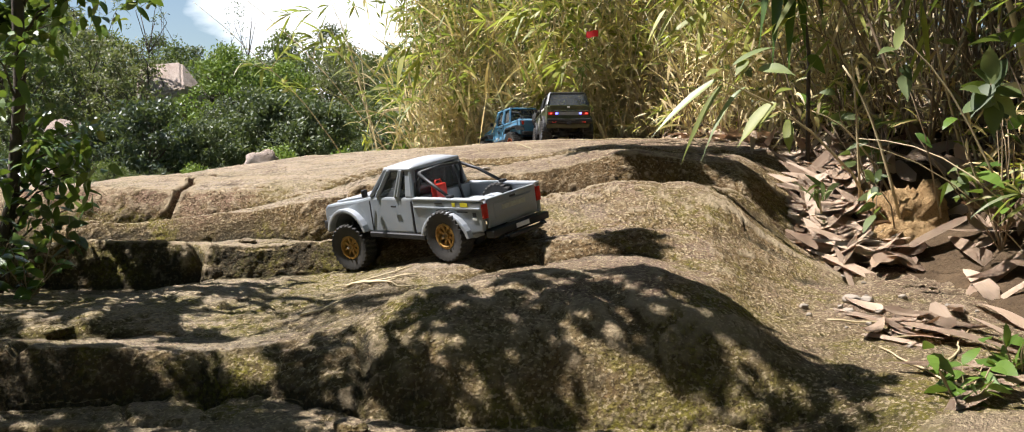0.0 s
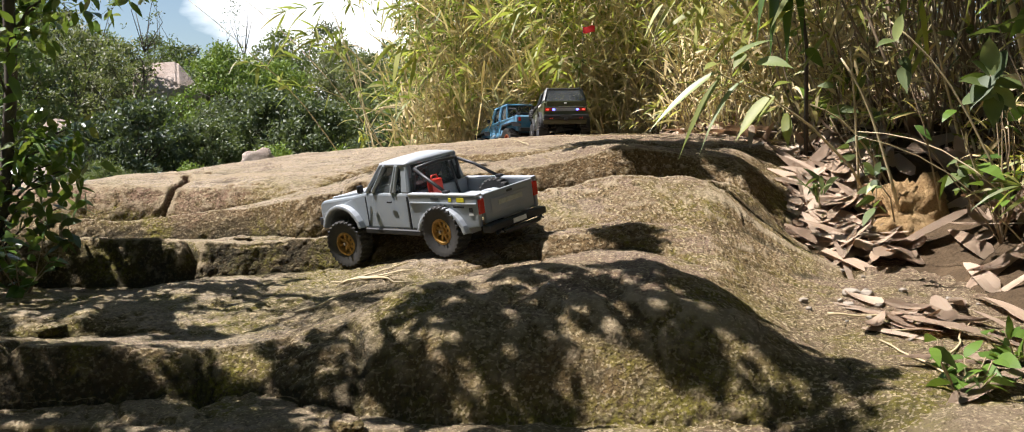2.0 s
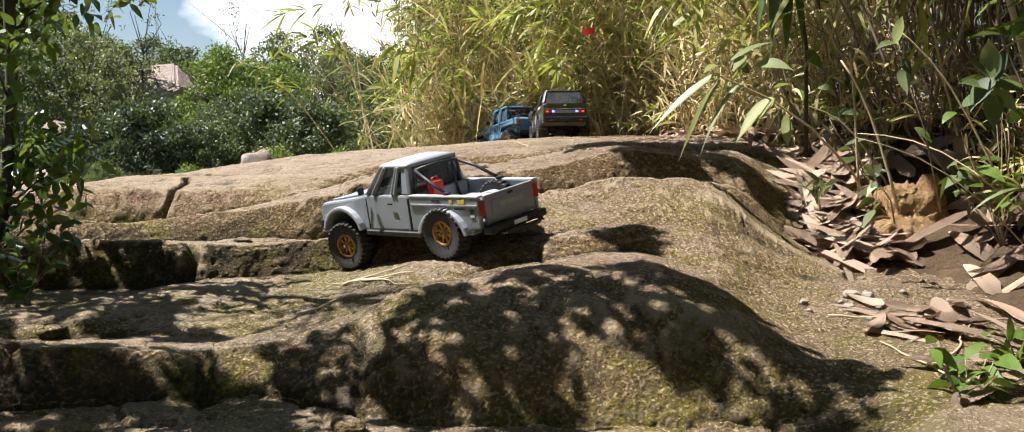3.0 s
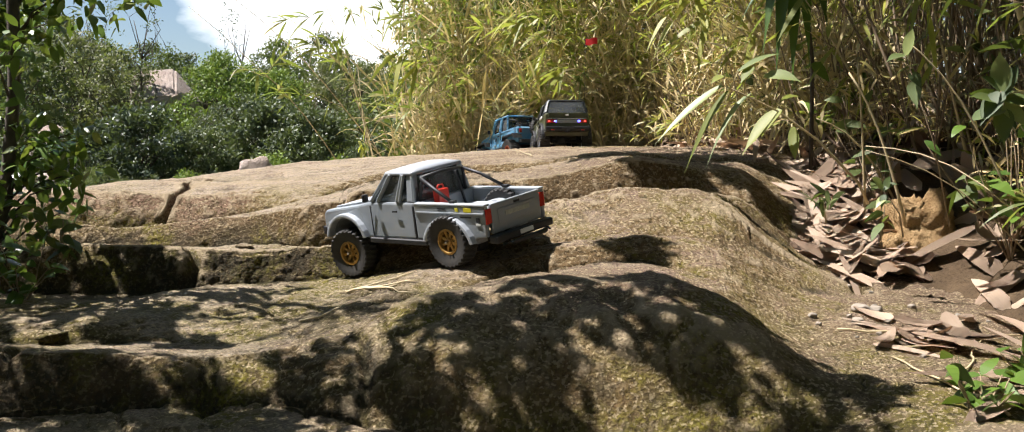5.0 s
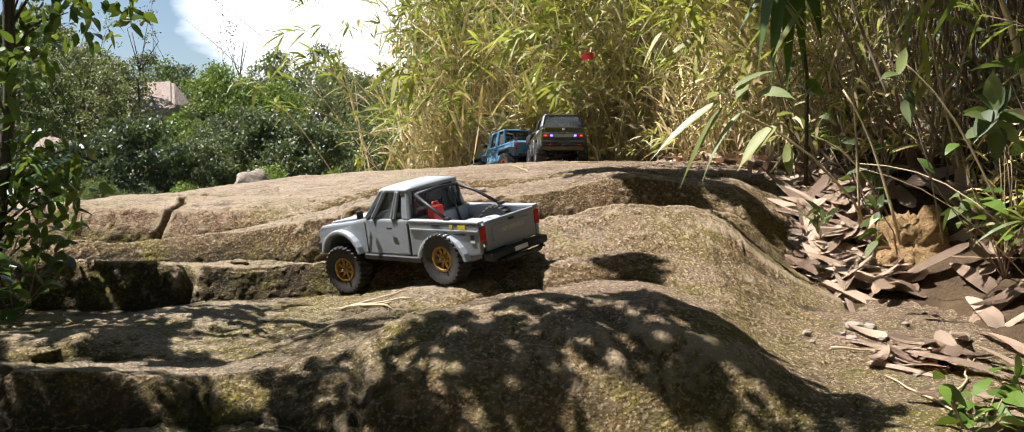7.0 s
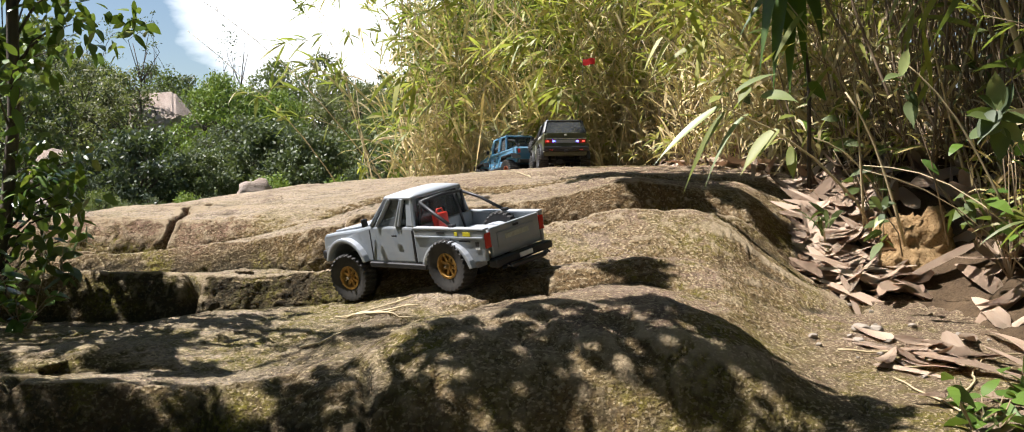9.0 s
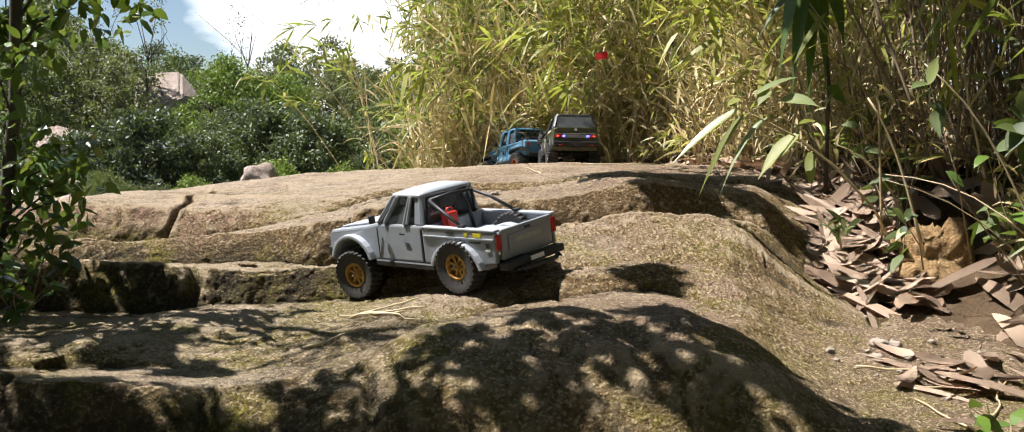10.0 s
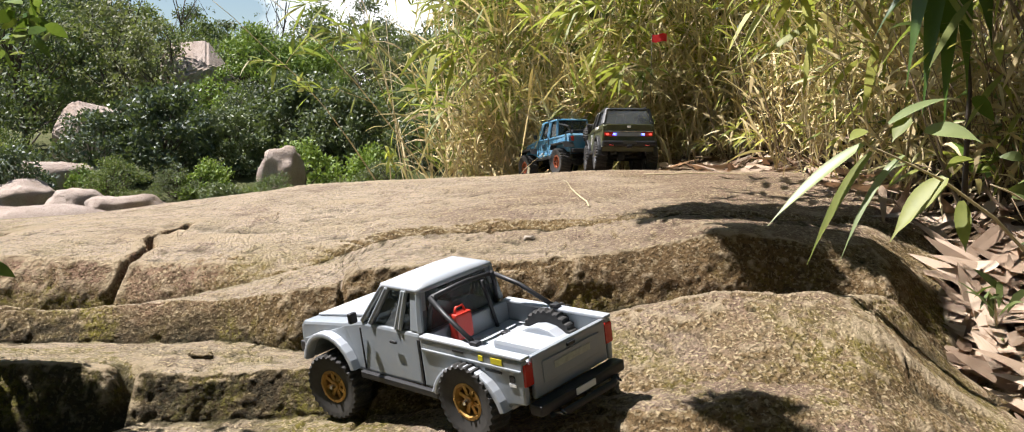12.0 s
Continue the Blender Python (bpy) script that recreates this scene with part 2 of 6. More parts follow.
def blur(a, sigma, axis):
    r = int(3 * sigma + 1)
    k = np.exp(-0.5 * (np.arange(-r, r + 1) / sigma) ** 2)
    k /= k.sum()
    pad = [(0, 0)] * a.ndim
    pad[axis] = (r, r)
    p = np.pad(a, pad, mode="edge")
    return np.apply_along_axis(lambda v: np.convolve(v, k, "valid"), axis, p)


def unit(v):
    return v / np.maximum(np.linalg.norm(v, axis=-1, keepdims=True), 1e-9)


def grid_faces(nu, nv):
    i = np.arange((nu - 1) * (nv - 1))
    a = (i // (nv - 1)) * nv + i % (nv - 1)
    return np.stack([a, a + nv, a + nv + 1, a + 1], 1).tolist()


# ---- the stepped rock ----
# each ledge: x, then depth and height of its foot, then of its lip, and how square its lip is
LEDGE_FRONT = [(-2.2, 1.75, 0.39, 1.79, 0.475, 1.3), (-0.6, 1.755, 0.39, 1.79, 0.479, 1.3), (-0.42, 1.8, 0.4, 1.85, 0.466, 1.3), (-0.3, 1.79, 0.4, 1.88, 0.466, 1.3), (-0.2, 1.74, 0.39, 1.88, 0.492, 1.45),
               (-0.1, 1.71, 0.385, 1.91, 0.54, 1.45), (0, 1.69, 0.38, 1.93, 0.562, 1.45), (0.1, 1.67, 0.38, 1.94, 0.565, 1.4), (0.2, 1.65, 0.38, 1.93, 0.574, 1.4), (0.3, 1.64, 0.38, 1.93, 0.57, 1.4),
               (0.42, 1.64, 0.39, 1.94, 0.52, 1.4), (0.55, 1.66, 0.4, 1.98, 0.458, 1.4), (1.1, 1.66, 0.41, 1.98, 0.45, 1.4)]
LEDGE_SHELF = [(-2.2, 1.98, 0.448, 2.04, 0.474, 1.3), (-0.8, 2, 0.448, 2.05, 0.48, 1.3), (-0.6, 2.03, 0.448, 2.1, 0.474, 1.3), (-0.45, 2.02, 0.446, 2.2, 0.48, 1.15), (-0.3, 2.04, 0.45, 2.23, 0.494, 1.15),
               (-0.2, 2.07, 0.475, 2.22, 0.512, 1.15), (-0.1, 2.12, 0.515, 2.22, 0.542, 1.3), (0.06, 2.195, 0.545, 2.24, 0.574, 1.3), (0.13, 2.195, 0.555, 2.24, 0.588, 1.3), (0.3, 2.205, 0.57, 2.25, 0.606, 1.3),
               (0.42, 2.12, 0.535, 2.28, 0.588, 1.15), (0.6, 2.05, 0.468, 2.25, 0.53, 1.15), (1.1, 2.05, 0.46, 2.25, 0.47, 1.15)]
LEDGE_SADDLE = [(-2.2, 2.43, 0.47, 2.46, 0.565, 1.25), (-0.7, 2.43, 0.475, 2.47, 0.575, 1.25), (-0.62, 2.435, 0.495, 2.46, 0.566, 1.25), (-0.3, 2.455, 0.5, 2.49, 0.566, 1.25), (-0.2, 2.4, 0.52, 2.49, 0.578, 1.15),
                (-0.1, 2.36, 0.545, 2.49, 0.598, 1.15), (0, 2.33, 0.565, 2.49, 0.628, 1.15), (0.1, 2.32, 0.58, 2.49, 0.652, 1.15), (0.2, 2.32, 0.595, 2.51, 0.672, 1.15), (0.29, 2.33, 0.605, 2.53, 0.692, 1.15),
                (0.42, 2.33, 0.6, 2.54, 0.69, 1.15), (0.55, 2.28, 0.55, 2.6, 0.684, 1.15), (0.66, 2.28, 0.53, 2.68, 0.672, 1.15), (1.1, 2.45, 0.5, 2.7, 0.66, 1.15)]
LEDGE_WALL = [(-2.2, 2.745, 0.53, 2.79, 0.585, 1.25), (-0.9, 2.745, 0.535, 2.79, 0.588, 1.25), (-0.6, 2.735, 0.545, 2.78, 0.614, 1.25), (-0.42, 2.685, 0.545, 2.73, 0.642, 1.25), (-0.36, 2.695, 0.545, 2.74, 0.655, 1.25),
              (-0.325, 2.725, 0.548, 2.77, 0.686, 1.25), (-0.2, 2.745, 0.555, 2.79, 0.69, 1.25), (-0.05, 2.745, 0.575, 2.79, 0.696, 1.25), (0.1, 2.755, 0.6, 2.8, 0.708, 1.25), (0.2, 2.755, 0.618, 2.8, 0.732, 1.25),
              (0.33, 2.745, 0.636, 2.79, 0.762, 1.25), (0.45, 2.755, 0.638, 2.8, 0.748, 1.25), (0.6, 2.74, 0.655, 2.86, 0.722, 1.25), (1.1, 2.78, 0.62, 2.9, 0.72, 1.25)]
LEDGE_DOME = [(-2.2, 2.84, 0.565, 2.9, 0.655, 1.25), (-0.95, 2.82, 0.568, 2.88, 0.68, 1.25), (-0.7, 2.86, 0.6, 2.92, 0.676, 1.25), (-0.5, 2.9, 0.645, 3.02, 0.688, 1.25), (-0.35, 3.05, 0.694, 3.08, 0.712, 1.25),
              (-0.2, 3.08, 0.708, 3.11, 0.728, 1.25), (-0.05, 3.08, 0.722, 3.11, 0.743, 1.25), (0.3, 3.02, 0.762, 3.05, 0.772, 1.25), (1.1, 3.07, 0.735, 3.1, 0.75, 1.25)]
CREST = [(-2.2, .60), (-1.6, .635), (-.75, .752), (.2, .806), (.7, .80), (1.3, .80)]


def along(table, col, x):
    a = np.array(table)
    return blur(np.interp(x, a[:, 0], a[:, col]), 4.0, 0)


def smooth01(t):
    t = np.clip(t, 0, 1)
    return t * t * (3 - 2 * t)


def ground_right(y):
    return np.interp(y, (1.2, 2.0, 2.5, 2.7, 2.9, 3.1, 3.5, 4.2, 5.5), (.40, .45, .487, .52, .63, .70, .745, .76, .5))


def rock_mesh():
    x = np.concatenate([np.linspace(-2.3, -1.1, 100)[:-1], np.linspace(-1.1, 0.85, 560), np.linspace(0.85, 1.5, 60)[1:]])
    low = 1.63 + .02 * vnoise(x * 3, x * 0, 4) + .05 * smooth01((-.42 - x) / .1)
    ys, zs = [np.full_like(x, 1.0), np.full_like(x, 1.45)], [np.full_like(x, .30), np.full_like(x, .335)]

    def run(y1, z1, n):
        """A plain tread from the last point to the next one."""
        y0, z0 = ys[-1], zs[-1]
        for k in range(1, n + 1):
            ys.append(y0 + (y1 - y0) * k / n)
            zs.append(z0 + (z1 - z0) * k / n)

    def rise(y1, z1, p, n):
        """A face that climbs from the last point and rounds off into its lip."""
        y0, z0 = ys[-1], zs[-1]
        for k in range(1, n + 1):
            a = math.pi / 2 * k / n
            ys.append(y0 + (y1 - y0) * (1 - np.abs(math.cos(a)) ** (2 / p)))
            zs.append(z0 + (z1 - z0) * math.sin(a) ** (2 / p))

    run(low, np.full_like(x, .350), 8)
    rise(low + .04, .388 + .010 * vnoise(x * 5, x * 0, 5), 4, 10)
    for i, le in enumerate((LEDGE_FRONT, LEDGE_SHELF, LEDGE_SADDLE, LEDGE_WALL, LEDGE_DOME)):
        w = .007 * fbm(x * 7, x * 0, 4, 20 + i)
        h = .0035 * fbm(x * 9, x * 0, 3, 40 + i)
        foot = np.maximum(along(le, 1, x) + w, ys[-1] + .012)
        run(foot, np.minimum(along(le, 2, x), along(le, 4, x) + h - .004), (14, 20, 20, 18, 14)[i])
        rise(np.maximum(along(le, 3, x) + w, foot + .015), along(le, 4, x) + h, along(le, 5, x), (36, 22, 28, 30, 20)[i])
    top, f_top = along(CREST, 1, x), zs[-1]
    run(np.full_like(x, 3.5), f_top * .42 + top * .58, 30)
    run(np.full_like(x, 4.0), top, 28)
    run(np.full_like(x, 4.6), top - .035, 24)
    run(np.full_like(x, 5.2), top - .10, 10)
    run(np.full_like(x, 6.0), top - .6, 8)
    Y, Z = np.array(ys).T, np.array(zs).T
    Y, Z = blur(Y, .7, 1), blur(Z, .7, 1)
    X = np.repeat(x[:, None], Y.shape[1], 1)
    # the right flank falls to the path
    edge = np.interp(Y, (1.5, 1.75, 1.99, 2.2, 2.46, 2.6, 2.70, 2.9, 3.2, 3.6), (.62, .60, .62, .69, .785, .76, .73, .80, .95, 1.2))
    edge = edge + .012 * fbm(Y * 9, Y * 0, 3, 71)
    width = np.interp(Y, (1.7, 2.2, 2.45, 2.6, 2.70, 2.8, 3.2), (.20, .24, .30, .24, .14, .14, .25))
    t = np.clip((X - (edge - width)) / width, 0, 1)
    t = t * .45 + smooth01(t) * .55
    Z = Z * (1 - t) + ground_right(Y) * t
    # the gap between the flank and the bank
    Z = Z - .055 * np.exp(-((X - edge - .012) / .014) ** 2) * smooth01((Y - 2.35) / .15) * smooth01((3.0 - Y) / .2)
    # the crack through the upper block and other joints
    for cx, y0, y1, w, d in ((-.85, 2.80, 3.35, .006, .05), (-.69, 1.75, 2.05, .01, .02), (-.645, 2.36, 2.56, .014, .05), (.085, 2.68, 2.84, .004, .008), (-1.35, 2.7, 3.6, .014, .05),
                             (-.25, 2.36, 2.52, .005, .016), (-.335, 2.70, 2.80, .006, .03), (-.40, 1.74, 1.90, .012, .028), (-.17, 1.68, 1.90, .010, .02), (.125, 2.12, 2.27, .006, .018)):
        off = cx + .022 * fbm(Y * 9, Y * 0, 3, 91)
        inside = smooth01((Y - y0) / .05) * smooth01((y1 - Y) / .1)
        Z = Z - d * inside * np.exp(-((X - off) / w) ** 2)
    # a bulge and a furrow on the front hump
    Z = Z + .024 * np.exp(-((X - .36) / .12) ** 2 - ((Y - 1.78) / .06) ** 2) - .016 * np.exp(-((X - .2 - (1.9 - Y) * .35) / .022) ** 2 - ((Y - 1.82) / .09) ** 2)
    # the sheet dips into the ground at its far sides
    Z = Z - .5 * smooth01((-1.95 - X) / .35) - .25 * smooth01((1.25 - Y) / .25)
    # weathering, from broad swells down to grit; the lips stay cleaner than the faces
    near = np.clip((4.8 - Y) / 1.5, .3, 1)
    Z = Z + near * (.0035 * fbm(X * 4, Y * 4, 3, 3) + .0020 * fbm(X * 18, Y * 18 + Z * 12, 3, 8))
    Y = Y + .005 * fbm(X * 9, Z * 16, 4, 12) + .0022 * fbm(X * 40, Z * 45, 3, 13)
    Y = Y + .0016 * fbm(X * 95, Z * 95 + Y * 20, 2, 14)
    Z = Z + near * .0013 * fbm(X * 85, Y * 85, 2, 15)
    for sc, wd, dp, sd in ((2.6, .016, .007, 101), (6.5, .022, .004, 111)):
        Z = Z - near * dp * np.exp(-(fbm(X * sc, (Y + .6 * Z) * sc * 1.5, 3, sd) / wd) ** 2)
    plate = fbm(X * 4, Y * 6 + Z * 5, 3, 121) * 2.2
    Z = Z + near * .003 * (np.floor(plate) + smooth01((plate - np.floor(plate)) * 5))
    pits = fbm(X * 60, (Y + Z) * 60, 2, 33)
    Z = Z - .004 * np.clip(pits - .35, 0, 1)
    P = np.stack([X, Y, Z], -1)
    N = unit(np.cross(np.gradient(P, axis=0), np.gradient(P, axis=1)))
    # how far each point stands proud; drives the painted lips and creases
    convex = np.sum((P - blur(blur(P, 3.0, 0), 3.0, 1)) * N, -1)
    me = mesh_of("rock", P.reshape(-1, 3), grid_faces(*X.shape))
    me.attributes.new("curvature", "FLOAT", "POINT").data.foreach_set("value", convex.astype(np.float32).ravel())
    return me, (x, Y, Z)


rock_me, ROCK_GRID = rock_mesh()
rock = tagged(part("rock_outcrop", rock_me, ROCK), "stepped tan sandstone outcrop with mossy ledges and light painted on its lips", "rock", kind="structure")


def rock_z(x, y):
    """The rock's height under a place."""
    xs, Y, Z = ROCK_GRID
    i = int(np.argmin(abs(xs - x)))
    return float(np.interp(y, np.maximum.accumulate(Y[i]), Z[i]))


# ---- ground and bank ----
def bank_foot(y):
    return np.interp(y, (0.5, 1.9, 2.2, 2.5, 2.7, 3.0, 3.6, 4.2, 4.8, 5.3, 6.0, 8.0), (1.02, 1.0, .97, .93, .84, .84, .88, .80, .45, -.2, -.5, -.6))


def bank_z(x, y):
    d = x - bank_foot(y)
    g = ground_right(y)
    up = np.where(d < .3, .55 * d, .165 + .2 * (d - .3))
    up = np.where(d < 0, .5 * d, up)
    return g + np.clip(up, -.5, .8) + .03 * fbm(x * 5, y * 5, 4, 60)


def bank_mesh():
    x = np.concatenate([np.linspace(-2.5, .6, 60)[:-1], np.linspace(.6, 1.6, 90)[:-1], np.linspace(1.6, 6, 40)])
    y = np.concatenate([np.linspace(.4, 1.6, 20)[:-1], np.linspace(1.6, 4, 150)[:-1], np.linspace(4, 9, 60)])
    X, Y = np.meshgrid(x, y, indexing="ij")
    Z = bank_z(X, Y)
    d = X - bank_foot(Y)
    Z = np.where(d < -.25, Z - .3, Z)
    Z = Z - 1.6 * smooth01((X - 5) / 1) - 1.2 * smooth01((Y - 8.2) / .8) - .8 * smooth01((.75 - Y) / .35)
    return mesh_of("bank", np.stack([X, Y, Z], -1).reshape(-1, 3), grid_faces(*X.shape))


bank = tagged(part("bank", bank_mesh(), SOIL_DARK), "earth bank under bamboo strewn with dry leaves", "bank", kind="structure")


def ground_far(x, y):
    return np.interp(y, (.6, 1.0, 5.2, 6.5, 8, 14, 20, 40), (.22, .15, .15, .40, .48, 1.0, 1.45, 2.2)) + 0 * x


def far_ground():
    x = np.concatenate([-np.geomspace(400, 4, 40), np.linspace(-3.5, 3.5, 20), np.geomspace(4, 400, 40)])
    y = np.concatenate([-np.geomspace(400, 2, 30), np.linspace(-1.5, 8, 30), np.geomspace(8.5, 600, 60)])
    X, Y = np.meshgrid(x, y, indexing="ij")
    Z = ground_far(X, Y) + 3.5 * smooth01((Y - 40) / 200) + .06 * fbm(X * .6, Y * .6, 3, 2) * smooth01((Y - 6) / 4)
    return mesh_of("ground", np.stack([X, Y, Z], -1).reshape(-1, 3), grid_faces(*X.shape))


tagged(part("ground", far_ground(), GRASS_GROUND), "scrub-covered ground falling away behind the rock", "ground", kind="structure")


# ---- plants ----
RNG = np.random.default_rng(7)


def blades(P, D, L, W, droop=0.3, fold=0.0):
    """Pointed leaves with a bend: one at each place P, along D, of length L and width W."""
    n = len(P)
    L, W = np.broadcast_to(L, n)[:, None], np.broadcast_to(W, n)[:, None]
    droop = np.broadcast_to(droop, n)[:, None]
    D = unit(D)
    S = unit(np.cross(D, unit(RNG.normal(size=(n, 3)) * .7 + (0, 0, 1.0))))
    N = np.cross(S, D)
    down = np.array((0, 0, -1.0))
    rows = [P]
    for u, w in ((.14, .58), (.36, 1.0), (.62, .86), (.84, .45)):
        c = P + D * L * u + down * droop * L * .62 * u * u
        rows += [c - S * W * w / 2 + N * W * w * fold, c + S * W * w / 2 + N * W * w * fold]
    rows.append(P + D * L + down * droop * L * .62)
    v = np.stack(rows, 1).reshape(-1, 3)
    quad = np.array([(1, 2, 4, 3), (3, 4, 6, 5), (5, 6, 8, 7)])
    tri = np.array([(0, 2, 1), (7, 8, 9)])
    b = 10 * np.arange(n)[:, None, None]
    return v, (tri + b).reshape(-1, 3).tolist() + (quad + b).reshape(-1, 4).tolist()


def diamonds(P, D, L, W):
    """Small far leaves: four corners each."""
    n = len(P)
    L, W = np.broadcast_to(L, n)[:, None], np.broadcast_to(W, n)[:, None]
    D = unit(D)
    S = unit(np.cross(D, unit(RNG.normal(size=(n, 3)) + (0, 0, .6))))
    v = np.stack([P, P + D * L * .45 + S * W / 2, P + D * L, P + D * L * .45 - S * W / 2], 1).reshape(-1, 3)
    return v, np.arange(4 * n).reshape(-1, 4).tolist()


def tubes(paths, radii, sides=5):
    """Tapered tubes along lists of points, in one mesh."""
    V, F = [], []
    for pts, rad in zip(paths, radii):
        pts = np.asarray(pts, float)
        t = unit(np.gradient(pts, axis=0))
        s = unit(np.cross(t, np.array((.31, .9, .12))))
        u = np.cross(t, s)
        base = len(V)
        for k in range(len(pts)):
            r = rad[0] + (rad[1] - rad[0]) * k / (len(pts) - 1)
            for a in range(sides):
                c, d = math.cos(2 * math.pi * a / sides), math.sin(2 * math.pi * a / sides)
                V.append(pts[k] + r * (c * s[k] + d * u[k]))
        for k in range(len(pts) - 1):
            for a in range(sides):
                b = base + k * sides
                F.append((b + a, b + (a + 1) % sides, b + sides + (a + 1) % sides, b + sides + a))
        F.append(tuple(base + a for a in range(sides))[::-1])
        F.append(tuple(base + (len(pts) - 1) * sides + a for a in range(sides)))
    return V, F


def bend(p, d, length, n=7, droop=0.0, wobble=0.03):
    p, d = np.array(p, float), unit(np.array(d, float))
    out = [p]
    for _ in range(n - 1):
        d = unit(d + RNG.normal(size=3) * wobble + np.array((0, 0, -droop)))
        out.append(out[-1] + d * length / (n - 1))
    return np.array(out)


def bamboo_clump(name, canes, height, leaf_n, seed, lean=(0, 0), straw=60, spread=.22, leaf=(.09, .17), straw_len=(.15, .5), stalk=None):
    """A stand of thin canes with sprays of narrow leaves and hanging straw."""
    global RNG
    RNG = np.random.default_rng(seed)
    e = empty(name)
    paths, radii, P, D = [], [], [], []
    for _ in range(canes):
        a, r = RNG.uniform(0, 6.28), spread * math.sqrt(RNG.uniform())
        d = (RNG.normal() * .19 + lean[0], RNG.normal() * .16 + lean[1], 1)
        h = height * RNG.uniform(.6, 1.1)
        pts = bend((r * math.cos(a), r * math.sin(a), -.05), d, h, 9, .035, .05)
        paths.append(pts)
        radii.append((RNG.uniform(.0018, .0048), .001))
        for _ in range(int(h * 2.5)):
            k = RNG.uniform(2, 7.9)
            q = pts[int(k)] + (pts[int(k) + 1] - pts[int(k)]) * (k % 1) if int(k) < 8 else pts[8]
            tw = bend(q, (RNG.normal(), RNG.normal(), .7), RNG.uniform(.1, .28), 4, .12, .1)
            paths.append(tw)
            radii.append((.0015, .0008))
            m = max(2, int(leaf_n / canes / (h * 2.5)))
            for _ in range(m):
                P.append(tw[RNG.integers(1, 4)])
                D.append(unit(tw[-1] - tw[0]) + RNG.normal(size=3) * .6)
    part("thicket", mesh_of("canes", *tubes(paths, radii, 5)), stalk or CANE, e)["kind"] = "stuff"
    P, D = np.array(P), np.array(D)
    part("foliage", mesh_of("leaves", *blades(P, D, RNG.uniform(*leaf, len(P)), RNG.uniform(*leaf, len(P)) * RNG.uniform(.09, .16, len(P)), RNG.uniform(.1, .9, len(P))), smooth=False), BAMBOO_LEAF, e)["kind"] = "stuff"
    if straw:
        a = RNG.uniform(0, 6.28, straw)
        r = spread * 1.3 * np.sqrt(RNG.uniform(size=straw))
        z = RNG.uniform(0, height * .55, straw)
        P = np.stack([r * np.cos(a), r * np.sin(a), z], 1)
        D = np.stack([RNG.normal(size=straw) * .5, RNG.normal(size=straw) * .5, RNG.uniform(.2, 1.3, straw)], 1)
        part("straw", mesh_of("straw", *blades(P, D, RNG.uniform(*straw_len, straw), RNG.uniform(.005, .013, straw), RNG.uniform(.1, 1.2, straw)), smooth=False), STRAW_LEAF, e)["kind"] = "stuff"
    return e


def leaf_cloud(centres, radius, per, length, width, seed, flat=.7):
    global RNG
    RNG = np.random.default_rng(seed)
    P = []
    for c, r in zip(centres, np.broadcast_to(radius, len(centres))):
        q = unit(RNG.normal(size=(per, 3))) * (RNG.uniform(size=(per, 1)) ** .45) * r
        q[:, 2] *= flat
        P.append(np.asarray(c) + q)
    P = np.concatenate(P)
    D = RNG.normal(size=P.shape) + np.array((0, 0, .1))
    return P, D, RNG.uniform(.7, 1.2, len(P)) * length, RNG.uniform(.7, 1.2, len(P)) * width


def far_tree(name, height, width, seed, mat, clumps=38, per=70, leaf=.09, trunk_r=.05, bare=False):
    """A tree or shrub: tapered trunk, limbs, and a crown of clumped leaves."""
    global RNG
    RNG = np.random.default_rng(seed)
    e = empty(name)
    tr = bend((0, 0, -.2), (RNG.normal() * .1, RNG.normal() * .1, 1), height * .85, 8, 0, .08)
    paths, radii, C, R = [tr], [(trunk_r, trunk_r * .25)], [], []
    for k in range(clumps):
        a = RNG.uniform(0, 6.28)
        zz = RNG.uniform(.18, 1.0)
        w = width * .5 * math.sin(math.pi * min(1, .25 + .75 * zz) ** .9) ** .6 * RNG.uniform(.45, 1.1)
        c = np.array((math.cos(a) * w, math.sin(a) * w, height * zz))
        st = tr[min(7, max(1, int(zz * 6)))]
        if k % 2 == 0:
            mid = (st + c) / 2 + RNG.normal(size=3) * .06 * height
            paths.append(np.array([st, mid, c]))
            radii.append((trunk_r * .35, trunk_r * .08))
        C.append(c)
        R.append(width * RNG.uniform(.07, .17))
    part("trunk", mesh_of("trunk", *tubes(paths, radii, 6)), BARK, e)
    P, D, L, W = leaf_cloud(C, np.array(R), per if not bare else per // 6, leaf, leaf * .45, seed + 1)
    part("crown", mesh_of("crown", *diamonds(P, D, L, W), smooth=False), mat, e)["kind"] = "stuff"
    e["tall"] = height
    return e


def set_thing(e, m, *tags, group=""):
    e.matrix_world = m
    return tagged(e, *tags, group=group)


# bamboo along the bank and behind the crest
VARIANTS = [bamboo_clump("bamboo_clump", 17, 2.0, 900, 11, (-.05, -.05), 210, leaf=(.06, .15), straw_len=(.12, .4)), bamboo_clump("bamboo_clump", 18, 2.3, 980, 12, (.06, 0), 240, leaf=(.06, .15), straw_len=(.12, .4)),
            bamboo_clump("bamboo_clump", 15, 1.7, 820, 13, (-.1, 0), 240, leaf=(.06, .14), straw_len=(.12, .4)), bamboo_clump("bamboo_clump", 13, 1.2, 640, 14, (0, -.1), 260, .26, (.04, .11), (.1, .35))]
